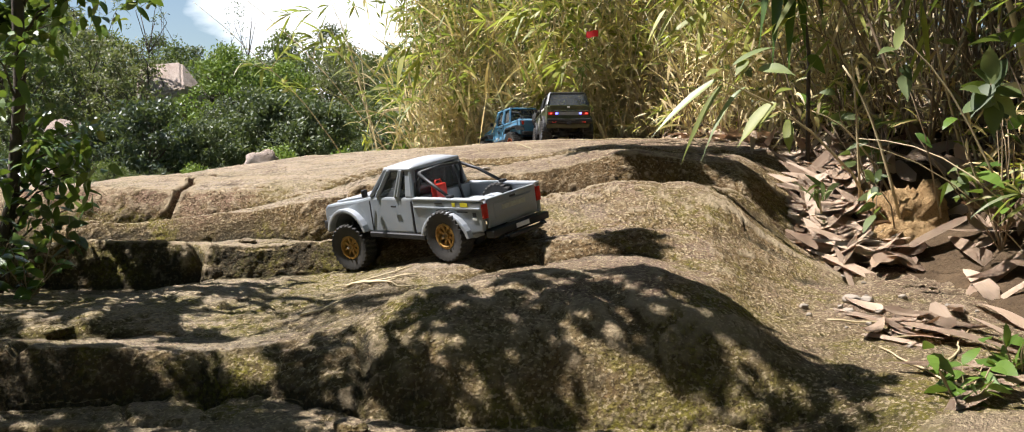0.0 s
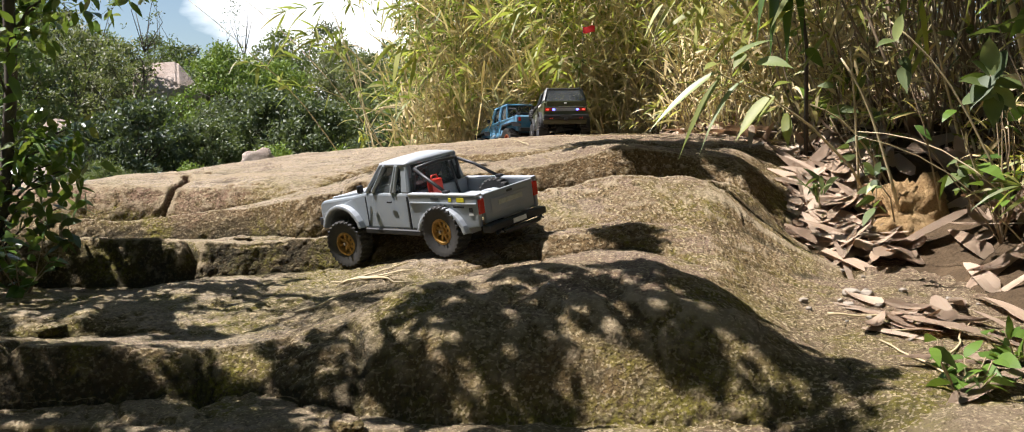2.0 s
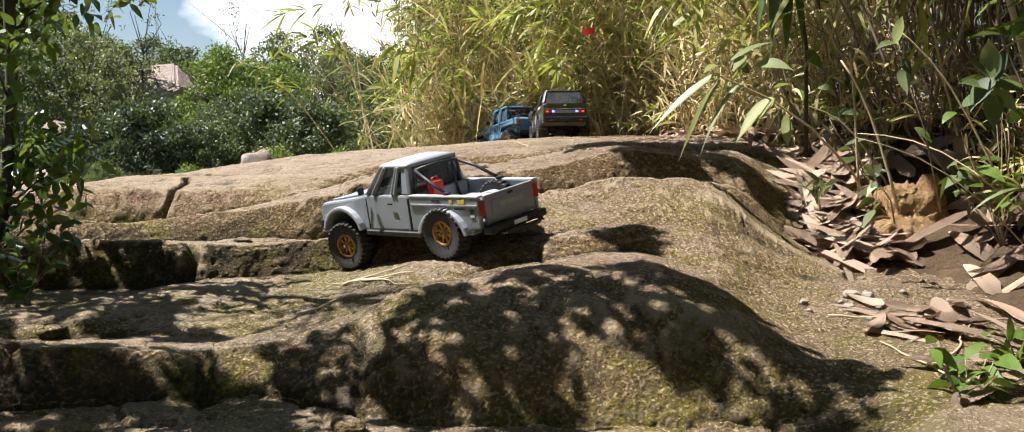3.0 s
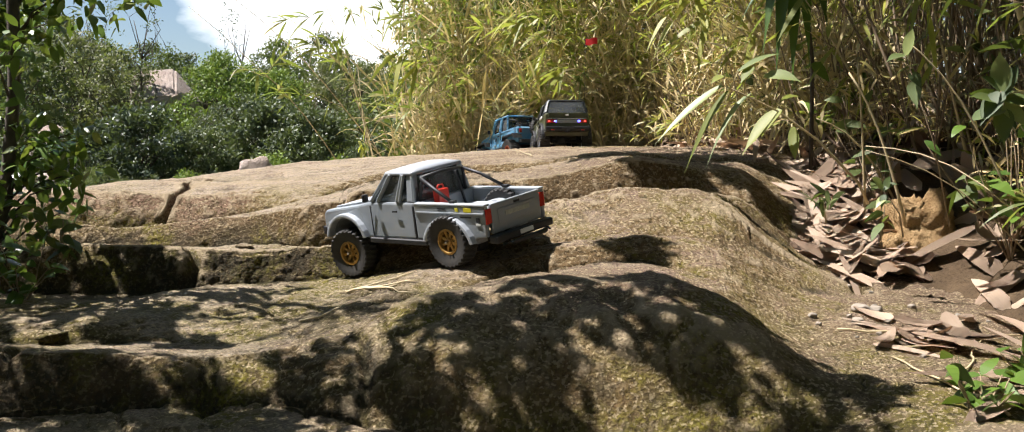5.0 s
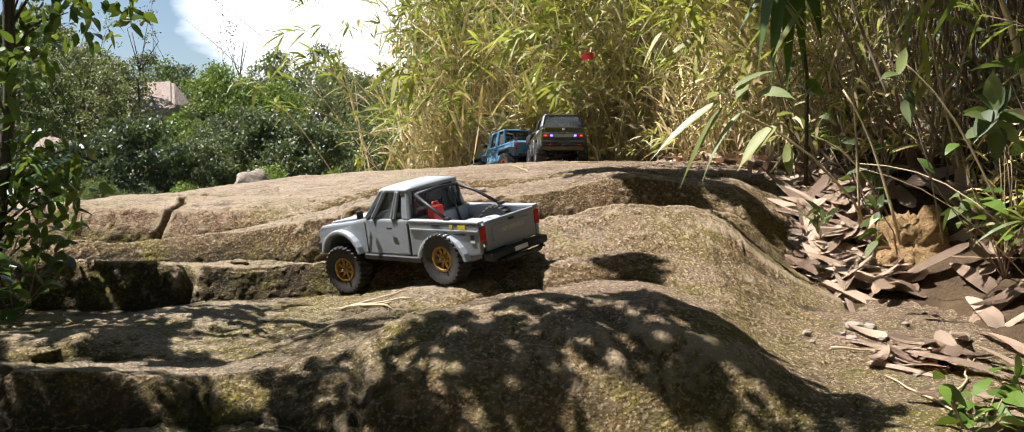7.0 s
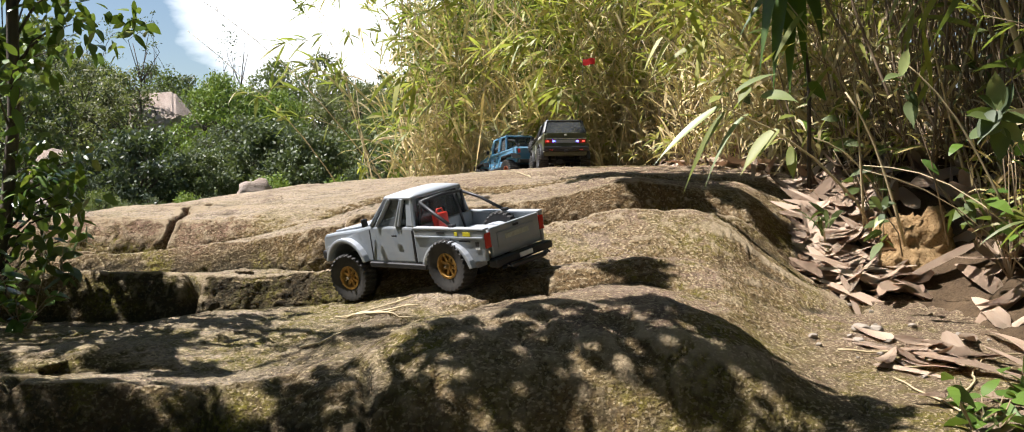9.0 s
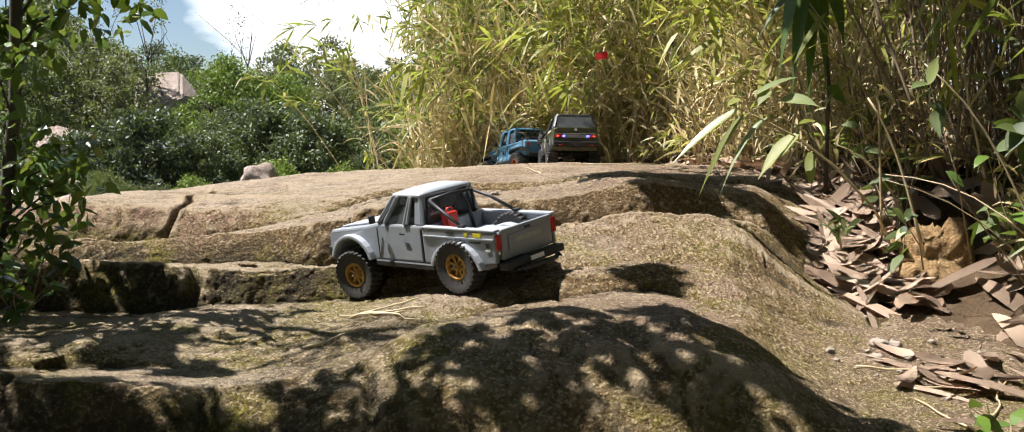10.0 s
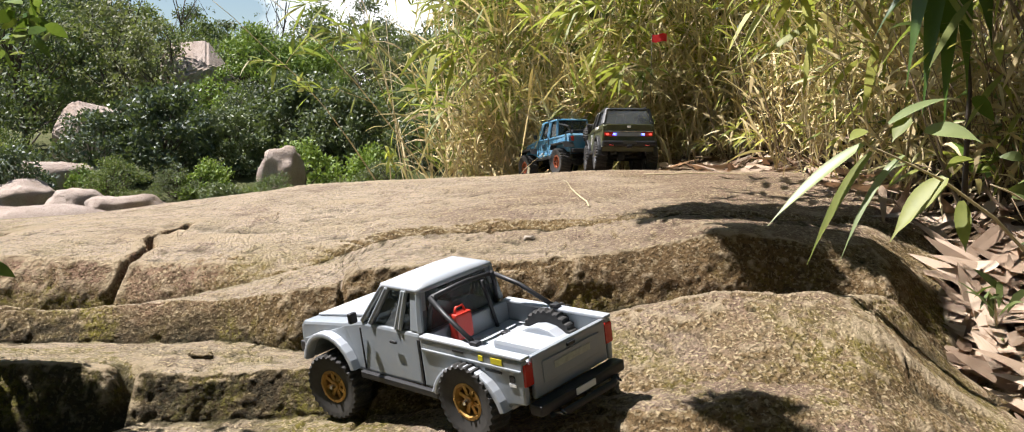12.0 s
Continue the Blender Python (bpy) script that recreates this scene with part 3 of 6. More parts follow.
NEAR = [bamboo_clump("bamboo_clump", 26, 1.9, 240, 16, (-.04, 0), 60, leaf=(.06, .13), straw_len=(.1, .25), stalk=BROWN_SHADE_STEM), bamboo_clump("bamboo_clump", 30, 1.6, 240, 17, (-.08, -.04), 80, .26, (.05, .12), (.1, .25), BROWN_SHADE_STEM)]
rng = random.Random(5)
spots = []
for k in range(13):
    spots.append((-.5 + .19 * k + rng.uniform(-.08, .08), 5.35 - .03 * k + rng.uniform(-.2, .35)))
for k in range(12):
    spots.append((-.35 + .25 * k + rng.uniform(-.1, .1), 6.1 + rng.uniform(-.3, .3)))
for k in range(9):
    y = 4.75 - .27 * k
    spots.append((float(bank_foot(y)) + .42 + rng.uniform(0, .15), y))
for k in range(8):
    y = 4.5 - .36 * k
    spots.append((float(bank_foot(y)) + .85 + rng.uniform(-.1, .2), y))
for k in range(7):
    spots.append((1.75 + rng.uniform(0, .5), 1.7 + .5 * k))
for k in range(6):
    spots.append((1.45 + rng.uniform(0, .2), 1.9 + .3 * k))
placed = set()
for i, (x, y) in enumerate(spots):
    m = pose(x, y, float(bank_z(np.array(x), np.array(y))) - .02, 0, 0, rng.uniform(-50, 50)) @ Matrix.Scale(rng.uniform(.85, 1.15), 4)
    close = i >= 25 and y < 3.7
    src = NEAR[i % 2] if close else VARIANTS[i % 4]
    ob = src if src not in placed else copy_thing(src, m)
    placed.add(src)
    ob.matrix_world = m
    tagged(ob, "tall bamboo stand with dry canes, yellow-green leaves and hanging straw", "bamboo", group="bamboo on the bank")

# pale dry grass along the foot of the thicket
DRY_GRASS = [bamboo_clump("dry_grass", 12, .75, 90, 18, (-.1, -.15), 260, .2, (.05, .12), (.14, .42)), bamboo_clump("dry_grass", 10, .95, 120, 19, (.05, -.1), 240, .2, (.06, .14), (.15, .42))]
for k in range(17):
    x, y = -.33 + .085 * k + rng.uniform(-.03, .03), 5.34 - .012 * k + rng.uniform(-.06, .12)
    if k > 13:
        x, y = .86 + rng.uniform(-.02, .1), 4.7 - .42 * (k - 13)
    m = pose(x, y, float(max(bank_z(np.array(x), np.array(y)), rock_z(x, y))) - .03, 0, 0, rng.uniform(-40, 40)) @ Matrix.Scale(rng.uniform(.7, 1.1), 4)
    ob = DRY_GRASS[k] if k < 2 else copy_thing(DRY_GRASS[k % 2], m)
    ob.matrix_world = m
    tagged(ob, "pale dry grass with a few green blades before the bamboo", "grass", group="dry grass at the bamboo")

# trees and shrubs of the valley
BRIGHT_LEAF = leaf_material("sunny_bush_leaf", (0.12, 0.20, 0.035), (0.22, 0.32, 0.06), (0.30, 0.36, 0.10), 0.6, 0.3)
GLOSSY_LEAF = leaf_material("glossy_bush_leaf", (0.060, 0.088, 0.048), (0.11, 0.145, 0.085), (0.19, 0.22, 0.15), 0.5, 0.2)
OLIVE_LEAF = leaf_material("olive_tree_leaf", (0.12, 0.135, 0.065), (0.19, 0.20, 0.10), (0.27, 0.26, 0.16), 0.6, 0.3)
T1 = [far_tree("shrub", 2.0, 2.3, 31, TREE_LEAF, 60, 110, .075), far_tree("tree", 2.6, 2.6, 32, BUSH_LEAF, 64, 110, .085, .06),
      far_tree("shrub", 1.6, 2.1, 33, BUSH_LEAF, 54, 110, .06, .03), far_tree("tree", 3.0, 2.6, 34, TREE_LEAF, 64, 100, .09, .06)]
T2 = far_tree("sparse_tree", 4.6, 1.5, 35, TREE_LEAF, 40, 60, .08, .04, True)
BRIGHT = far_tree("shrub", 1.5, 1.5, 36, BRIGHT_LEAF, 90, 120, .05, .03)
GLOSSY = far_tree("shrub", 1.0, 1.2, 37, GLOSSY_LEAF, 70, 110, .055, .02)
OLIVE_TREE = far_tree("tree", 2.0, 1.6, 38, OLIVE_LEAF, 64, 80, .07, .04)
FERNY = far_tree("shrub", .7, .9, 39, BRIGHT_LEAF, 44, 70, .055, .015)


far_spots = []
for row, (y, n, x0, x1) in enumerate(((6.7, 10, -4.6, -1.3), (12.2, 14, -8.2, -.6), (14.6, 16, -10.5, .3), (18.5, 18, -14, 1))):
    for k in range(n):
        fx = x0 + (x1 - x0) * k / (n - 1)
        far_spots.append((row, fx + rng.uniform(-.25, .25), y + rng.uniform(-.5, .7)))
used = set()


def plant_far(src, x, y, tall, label):
    m = pose(x, y, float(ground_far(x, y)) - .08, 0, 0, rng.uniform(0, 360)) @ Matrix.Scale(tall / src["tall"], 4)
    ob = src if src not in used else copy_thing(src, m)
    used.add(src)
    ob.matrix_world = m
    tagged(ob, label, ob.name.split(".")[0], group="trees of the valley")


for i, (row, x, y) in enumerate(far_spots):
    src = (T1[0], GLOSSY, T1[2])[i % 3] if row == 0 else (T1[1], OLIVE_TREE, T1[0], T1[3])[(i * 7 + row) % 4]
    tall = (.36, 1.25, 1.4, 1.65)[row] * (1.4 if x / y < -.47 else 1) * rng.uniform(.8, 1.15)
    plant_far(src, x, y, tall, "dense dark green " + src.name.split(".")[0] + " on the far slope")
BRIGHT_TXT, GLOSSY_TXT, OLIVE_TXT = "rounded sunlit bright green shrub on the slope", "dark green shrub with glossy leaves on the slope", "olive green tree on the far slope with open crown"
for src, x, y, tall, label in (
        (BRIGHT, -2.95, 10.2, 1.22, BRIGHT_TXT), (BRIGHT, -2.45, 10.4, 1.05, BRIGHT_TXT), (GLOSSY, -2.95, 8.0, .80, GLOSSY_TXT), (GLOSSY, -2.55, 8.3, .62, GLOSSY_TXT), (GLOSSY, -3.35, 7.8, .62, GLOSSY_TXT),
        (GLOSSY, -2.15, 9.0, .85, GLOSSY_TXT), (T1[0], -2.5, 9.3, .85, GLOSSY_TXT), (GLOSSY, -1.75, 8.8, .75, GLOSSY_TXT), (OLIVE_TREE, -2.0, 11.2, 1.25, OLIVE_TXT), (OLIVE_TREE, -1.55, 10.8, 1.15, OLIVE_TXT),
        (OLIVE_TREE, -1.2, 10.4, 1.0, OLIVE_TXT), (T1[1], -1.35, 9.4, .80, OLIVE_TXT), (FERNY, -1.75, 7.5, .42, BRIGHT_TXT), (FERNY, -1.25, 7.4, .40, BRIGHT_TXT), (FERNY, -2.3, 7.2, .32, BRIGHT_TXT), (FERNY, -3.0, 6.9, .30, BRIGHT_TXT),
        (OLIVE_TREE, -4.0, 10.2, 1.30, OLIVE_TXT), (OLIVE_TREE, -4.6, 10.6, 1.5, OLIVE_TXT), (T1[1], -5.2, 10.0, 1.6, OLIVE_TXT), (OLIVE_TREE, -3.5, 11.8, 1.2, OLIVE_TXT), (T1[0], -4.9, 8.4, 1.1, GLOSSY_TXT),
        (T1[3], -4.6, 7.2, 1.0, GLOSSY_TXT), (T1[0], -5.4, 7.6, 1.5, GLOSSY_TXT), (FERNY, -3.8, 7.2, .42, BRIGHT_TXT), (OLIVE_TREE, -.85, 9.8, .9, OLIVE_TXT), (GLOSSY, -1.0, 8.6, .6, GLOSSY_TXT)):
    plant_far(src, x, y, tall, label)
set_thing(T2, pose(-5.9, 16.0, .9, 0, 0, 40) @ Matrix.Scale(.6, 4), "thin sparse tree rising over the far shrubs", "tree")
copy_thing(T2, pose(-6.9, 16.5, .9, 0, 0, 140))
copy_thing(T2, pose(-5.2, 18, 1.0, 0, 0, 240))

# trees added out of view to the left and behind the camera to block skylight, and behind the bamboo to fill gaps
for x, y, h in ((-2.75, 2.4, 2.3), (-2.9, 1.3, 2.7), (-2.5, .2, 3.0), (-1.9, -.9, 3.2), (-.6, -1.7, 3.4), (.8, -1.6, 3.2), (2.2, -.9, 3.2), (2.9, .4, 3.0), (-3.3, 3.2, 2.4),
                (.3, 7.6, 2.2), (1.4, 7.2, 2.6), (2.6, 6.6, 2.8), (3.6, 5.0, 2.8), (3.4, 3.4, 2.8), (3.0, 2.0, 2.8), (-.1, 9.0, 2.0), (.75, 6.9, 2.1), (-.15, 7.1, 1.7), (.35, 8.2, 2.4)):
    src = T1[3] if h > 2.5 else T1[1]
    z = float(bank_z(np.array(x), np.array(y))) if x > 1 and .5 < y < 8 else float(ground_far(x, y))
    ob = copy_thing(src, pose(x, y, z - .1, 0, 0, rng.uniform(0, 360)) @ Matrix.Scale(h / src["tall"], 4))
    ob.scale = (h / src["tall"],) * 3
    tagged(ob, "added dense leafy tree that closes off the clearing", "tree", group="trees round the clearing")


# ---- model vehicles: +x forward, +y to the left, origin on the ground between the axles ----
def paint(name, col, rough, metal=0.0, dust=(0.42, 0.36, 0.27), coat=0.0):
    m = Nodes(name, rough, metal)
    d = m.math("MULTIPLY", m.ramp(m.noise(18, 6, 0.7), 0.45, 0.75), 0.12 if max(col) < .1 else 0.3)
    m.color(m.mix(d, col, dust))
    m.put(m.b.inputs["Roughness"], m.ramp(m.noise(40, 4), 0.3, 0.7, rough * 0.8, min(1, rough * 1.3)))
    m.b.inputs["Coat Weight"].default_value = coat
    m.bump(m.noise(120, 3), 0.08, 0.001)
    return m.mat


SILVER = paint("silver_paint", (0.27, 0.30, 0.33), 0.42, 0.25)
SILVER_LIGHT = paint("pale_silver_paint", (0.38, 0.41, 0.45), 0.45, 0.15)
OLIVE = paint("olive_paint", (0.05, 0.055, 0.018), 0.42, 0.0, coat=0.1)
BLUE = paint("blue_paint", (0.065, 0.235, 0.40), 0.4, 0.0, coat=0.3)
BLACK = plain("black_plastic", (0.018, 0.018, 0.02), 0.5, vary=0.4)
ROOF_BLACK = paint("black_roof", (0.03, 0.033, 0.036), 0.35)
RUBBER = paint("tyre_rubber", (0.028, 0.027, 0.026), 0.8, 0.0, (0.20, 0.17, 0.12))
GOLD = plain("gold_rim", (0.42, 0.25, 0.07), 0.45, 0.5, vary=0.4, scale=60)
ORANGE = plain("orange_rim", (0.28, 0.075, 0.03), 0.4, 0.3, vary=0.3, scale=60)
CHROME = plain("chrome", (0.6, 0.6, 0.6), 0.2, 1.0, vary=0.2)
RED = plain("red_plastic", (0.55, 0.035, 0.02), 0.4, vary=0.3)
RED_LENS = plain("red_lens", (0.50, 0.03, 0.02), 0.15, vary=0.1)
YELLOW = plain("yellow_sticker", (0.70, 0.60, 0.03), 0.5, vary=0.1)
WHITE = plain("white_print", (0.72, 0.72, 0.70), 0.5, vary=0.2)
BLUE_LIGHT = plain("blue_led", (0.12, 0.16, 1.0), 0.3, vary=0.0, emit=2.2)
RED_LIGHT = plain("red_led", (1.0, 0.10, 0.06), 0.3, vary=0.0, emit=0.6)
FLAG = plain("red_cloth", (0.75, 0.03, 0.03), 0.7, vary=0.2)


def glass_material():
    m = Nodes("tinted_glass", 0.06)
    m.color((0.16, 0.17, 0.17))
    tr = m.t.nodes.new("ShaderNodeBsdfTransparent")
    tr.inputs["Color"].default_value = (0.70, 0.72, 0.72, 1)
    mx = m.t.nodes.new("ShaderNodeMixShader")
    mx.inputs["Fac"].default_value = 0.65
    m.t.links.new(m.b.outputs["BSDF"], mx.inputs[1])
    m.t.links.new(tr.outputs["BSDF"], mx.inputs[2])
    m.t.links.new(mx.outputs["Shader"], m.out.inputs["Surface"])
    return m.mat


GLASS = glass_material()


def prism(outline, y0, y1, bevel=0.0, taper=None):
    """A solid from an outline in x and z, from y0 to y1, with rounded edges. taper(z): factor on y."""
    bm = bmesh.new()
    f = taper or (lambda x, z: 1.0)
    a = [bm.verts.new((x, y0 * f(x, z), z)) for x, z in outline]
    b = [bm.verts.new((x, y1 * f(x, z), z)) for x, z in outline]
    bm.faces.new(a)
    bm.faces.new(b[::-1])
    n = len(a)
    for i in range(n):
        bm.faces.new((a[i], b[i], b[(i + 1) % n], a[(i + 1) % n]))
    bmesh.ops.recalc_face_normals(bm, faces=bm.faces)
    if bevel:
        rim = [e for e in bm.edges if any(len(fc.verts) == n for fc in e.link_faces)] if n > 4 else list(bm.edges)
        bmesh.ops.bevel(bm, geom=rim, offset=bevel, segments=2, affect="EDGES", profile=0.6)
    return bm


def block(cx, cy, cz, sx, sy, sz, bevel=0.002, turn=None):
    bm = bmesh.new()
    bmesh.ops.create_cube(bm, size=1, matrix=Matrix.Diagonal((sx, sy, sz, 1)))
    if bevel:
        bmesh.ops.bevel(bm, geom=list(bm.edges), offset=bevel, segments=2, affect="EDGES", profile=0.6)
    m = Matrix.Translation((cx, cy, cz))
    if turn is not None:
        m = m @ turn
    bmesh.ops.transform(bm, matrix=m, verts=bm.verts)
    return bm


def rod(points, r, sides=8):
    return mesh_of("rod", *tubes([points], [(r, r)], sides))


def bar(p, q, w, h):
    """A straight bar between two points, with a small rectangular section."""
    p, q = Vector(p), Vector(q)
    d = q - p
    bm = bmesh.new()
    bmesh.ops.create_cube(bm, size=1, matrix=Matrix.Diagonal((w, h, d.length, 1)))
    bmesh.ops.bevel(bm, geom=list(bm.edges), offset=min(w, h) * .25, segments=1, affect="EDGES")
    bmesh.ops.transform(bm, matrix=Matrix.Translation((p + q) / 2) @ d.to_track_quat("Z", "Y").to_matrix().to_4x4(), verts=bm.verts)
    return bm


def pane(a, b, c, d, thick=.0015):
    a, b, c, d = (Vector(v) for v in (a, b, c, d))
    n = (b - a).cross(d - a).normalized() * thick
    bm = bmesh.new()
    v = [bm.verts.new(p) for p in (a, b, c, d)] + [bm.verts.new(p + n) for p in (a, b, c, d)]
    for f in ((0, 3, 2, 1), (4, 5, 6, 7), (0, 1, 5, 4), (1, 2, 6, 5), (2, 3, 7, 6), (3, 0, 4, 7)):
        bm.faces.new([v[i] for i in f])
    return bm


def revolve(profile, segs, wobble=None, closed=True):
    """A ring about the y axis from (radius, y) pairs. wobble(i, k): change of radius."""
    bm = bmesh.new()
    rows = []
    for k in range(segs):
        a = 2 * math.pi * k / segs
        row = []
        for i, (r, y) in enumerate(profile):
            rr = r + (wobble(i, k) if wobble else 0)
            row.append(bm.verts.new((rr * math.cos(a), y, rr * math.sin(a))))
        rows.append(row)
    n = len(profile)
    for k in range(segs):
        p, q = rows[k], rows[(k + 1) % segs]
        for i in range(n if closed else n - 1):
            bm.faces.new((p[i], p[(i + 1) % n], q[(i + 1) % n], q[i]))
    bmesh.ops.recalc_face_normals(bm, faces=bm.faces)
    return bm


def wheel_meshes(R, W, rim_r, rim_mat, spokes):
    """Tyre, rim, hub and bead ring of a lugged wheel, about the y axis, outer side at +y."""
    h = W / 2
    prof = [(rim_r, -h * .75), (R * .80, -h * .96), (R * .90, -h), (R * .945, -h * .82), (R * .945, -h * .30), (R * .945, -h * .1), (R * .945, h * .1),
            (R * .945, h * .30), (R * .945, h * .82), (R * .90, h), (R * .80, h * .96), (rim_r, h * .75)]

    def lug(i, k):
        if i in (2, 3, 4):
            return R * .055 * (k % 4 < 2)
        if i in (7, 8, 9):
            return R * .055 * ((k + 2) % 4 < 2)
        if i in (5, 6):
            return R * .05 * ((k + 1) % 4 < 2)
        return 0

    tyre = bpy.data.meshes.new("tyre")
    bm = revolve(prof, 112, lug)
    bm.to_mesh(tyre)
    bm.free()
    tyre.materials.append(RUBBER)
    rim = bpy.data.meshes.new("rim")
    bm = revolve([(rim_r * 1.03, -h * .7), (rim_r * 1.03, h * .78), (rim_r * .86, h * .82), (rim_r * .80, h * .45), (rim_r * .80, -h * .6)], 40)
    for s in range(spokes):
        a = 2 * math.pi * s / spokes
        m = Matrix.Rotation(-a, 4, "Y") @ Matrix.Translation((rim_r * .52, h * .42, 0)) @ Matrix.Diagonal((rim_r * .68, h * .16, rim_r * .24, 1))
        bmesh.ops.create_cube(bm, size=1, matrix=m)
    bmesh.ops.create_cone(bm, cap_ends=True, segments=16, radius1=rim_r * .34, radius2=rim_r * .28, depth=h * .4,
                          matrix=Matrix.Translation((0, h * .48, 0)) @ Matrix.Rotation(-math.pi / 2, 4, "X"))
    for s in range(spokes):
        a = 2 * math.pi * (s + .5) / spokes
        bmesh.ops.create_cone(bm, cap_ends=True, segments=6, radius1=rim_r * .055, radius2=rim_r * .055, depth=h * .1,
                              matrix=Matrix.Translation((rim_r * .92 * math.cos(a), h * .85, rim_r * .92 * math.sin(a))) @ Matrix.Rotation(-math.pi / 2, 4, "X"))
    bm.to_mesh(rim)
    bm.free()
    rim.materials.append(rim_mat)
    hub = bpy.data.meshes.new("hub")
    bm = bmesh.new()
    bmesh.ops.create_cone(bm, cap_ends=True, segments=6, radius1=rim_r * .16, radius2=rim_r * .12, depth=h * .5, matrix=Matrix.Translation((0, h * .8, 0)) @ Matrix.Rotation(-math.pi / 2, 4, "X"))
    bm.to_mesh(hub)
    bm.free()
    hub.materials.append(CHROME)
    disc = bpy.data.meshes.new("brake_disc")
    bm = bmesh.new()
    bmesh.ops.create_cone(bm, cap_ends=True, segments=24, radius1=rim_r * .79, radius2=rim_r * .79, depth=h * .3, matrix=Matrix.Translation((0, -h * .2, 0)) @ Matrix.Rotation(-math.pi / 2, 4, "X"))
    bm.to_mesh(disc)
    bm.free()
    disc.materials.append(BLACK)
    return tyre, rim, hub, disc


def add_wheel(thing, meshes, x, y, z, steer=0, flip=False, name="wheel"):
    tyre, rim, hub, disc = meshes
    w = new(name, tyre)
    w.parent = thing
    w.matrix_basis = pose(x, y, z, 0, 7 * x * 1000 % 40, steer + (180 if flip else 0))
    for n, me in (("rim", rim), ("hub", hub), ("brake_disc", disc)):
        c = new(n, me)
        c.parent = w
    return w


def rest_wheels(thing, meshes, m, wb, track, R, steer=0, play=.024):
    """Four wheels, each at the height at which it stands on the rock under it."""
    for sx in (1, -1):
        for sy in (1, -1):
            p = m @ Vector((sx * wb / 2, sy * track / 2, R))
            ground = max(rock_z(p.x + dx, p.y + dy) for dx, dy in ((0, 0), (.015, 0), (-.015, 0), (0, .015), (0, -.015)))
            dz = max(-play, min(play, ground + R * .97 - p.z))
            add_wheel(thing, meshes, sx * wb / 2, sy * track / 2, R + dz, steer if sx > 0 else 0, sy < 0)
        a = new("axle", mesh_of("axle", *tubes([[(sx * wb / 2, -track / 2, R), (sx * wb / 2, 0, R), (sx * wb / 2, track / 2, R)]], [(.006, .006)], 8)))
        a.data.materials.append(BLACK)
        a.parent = thing
        part("differential", block(sx * wb / 2, .015, R, .034, .03, .03, .008), BLACK, thing)
        for sy in (1, -1):
            part("shock_absorber", rod([(sx * (wb / 2 - .01), sy * .055, R), (sx * (wb / 2 - .025), sy * .06, R + .03), (sx * (wb / 2 - .04), sy * .065, R + .06)], .0055), BLACK, thing)
            part("suspension_link", rod([(sx * wb / 2, sy * .04, R - .004), (sx * wb / 4, sy * .035, R + .004), (sx * .02, sy * .03, R + .01)], .003), CHROME, thing)
    part("chassis", block(0, 0, R + .022, wb * .95, .06, .018, .003), BLACK, thing)
    part("skid_plate", block(0, 0, R + .008, .09, .055, .012, .004), BLACK, thing)


def arc(cx, cz, r, a0, a1, n=9):
    return [(cx + r * math.cos(radians(a0 + (a1 - a0) * k / (n - 1))), cz + r * math.sin(radians(a0 + (a1 - a0) * k / (n - 1)))) for k in range(n)]


def flare(thing, cx, cz, r, side, half, mat, a0=-8, a1=188, w=.014):
    """A wheel-arch flare standing out from the body side."""
    ring = arc(cx, cz, r + .009, a0, a1, 13) + arc(cx, cz, r, a1, a0, 13)
    y0, y1 = side * (half - .003), side * (half + w)
    part("wheel_arch", prism(ring, min(y0, y1), max(y0, y1), .003), mat, thing)


def mirror_and_handles(thing, x, half, z, mat):
    for s in (1, -1):
        part("side_mirror", block(x, s * (half + .012), z + .012, .008, .014, .017, .003), BLACK, thing)
        part("door_handle", block(x - .075, s * (half + .001), z - .018, .014, .003, .004, .001), BLACK, thing)


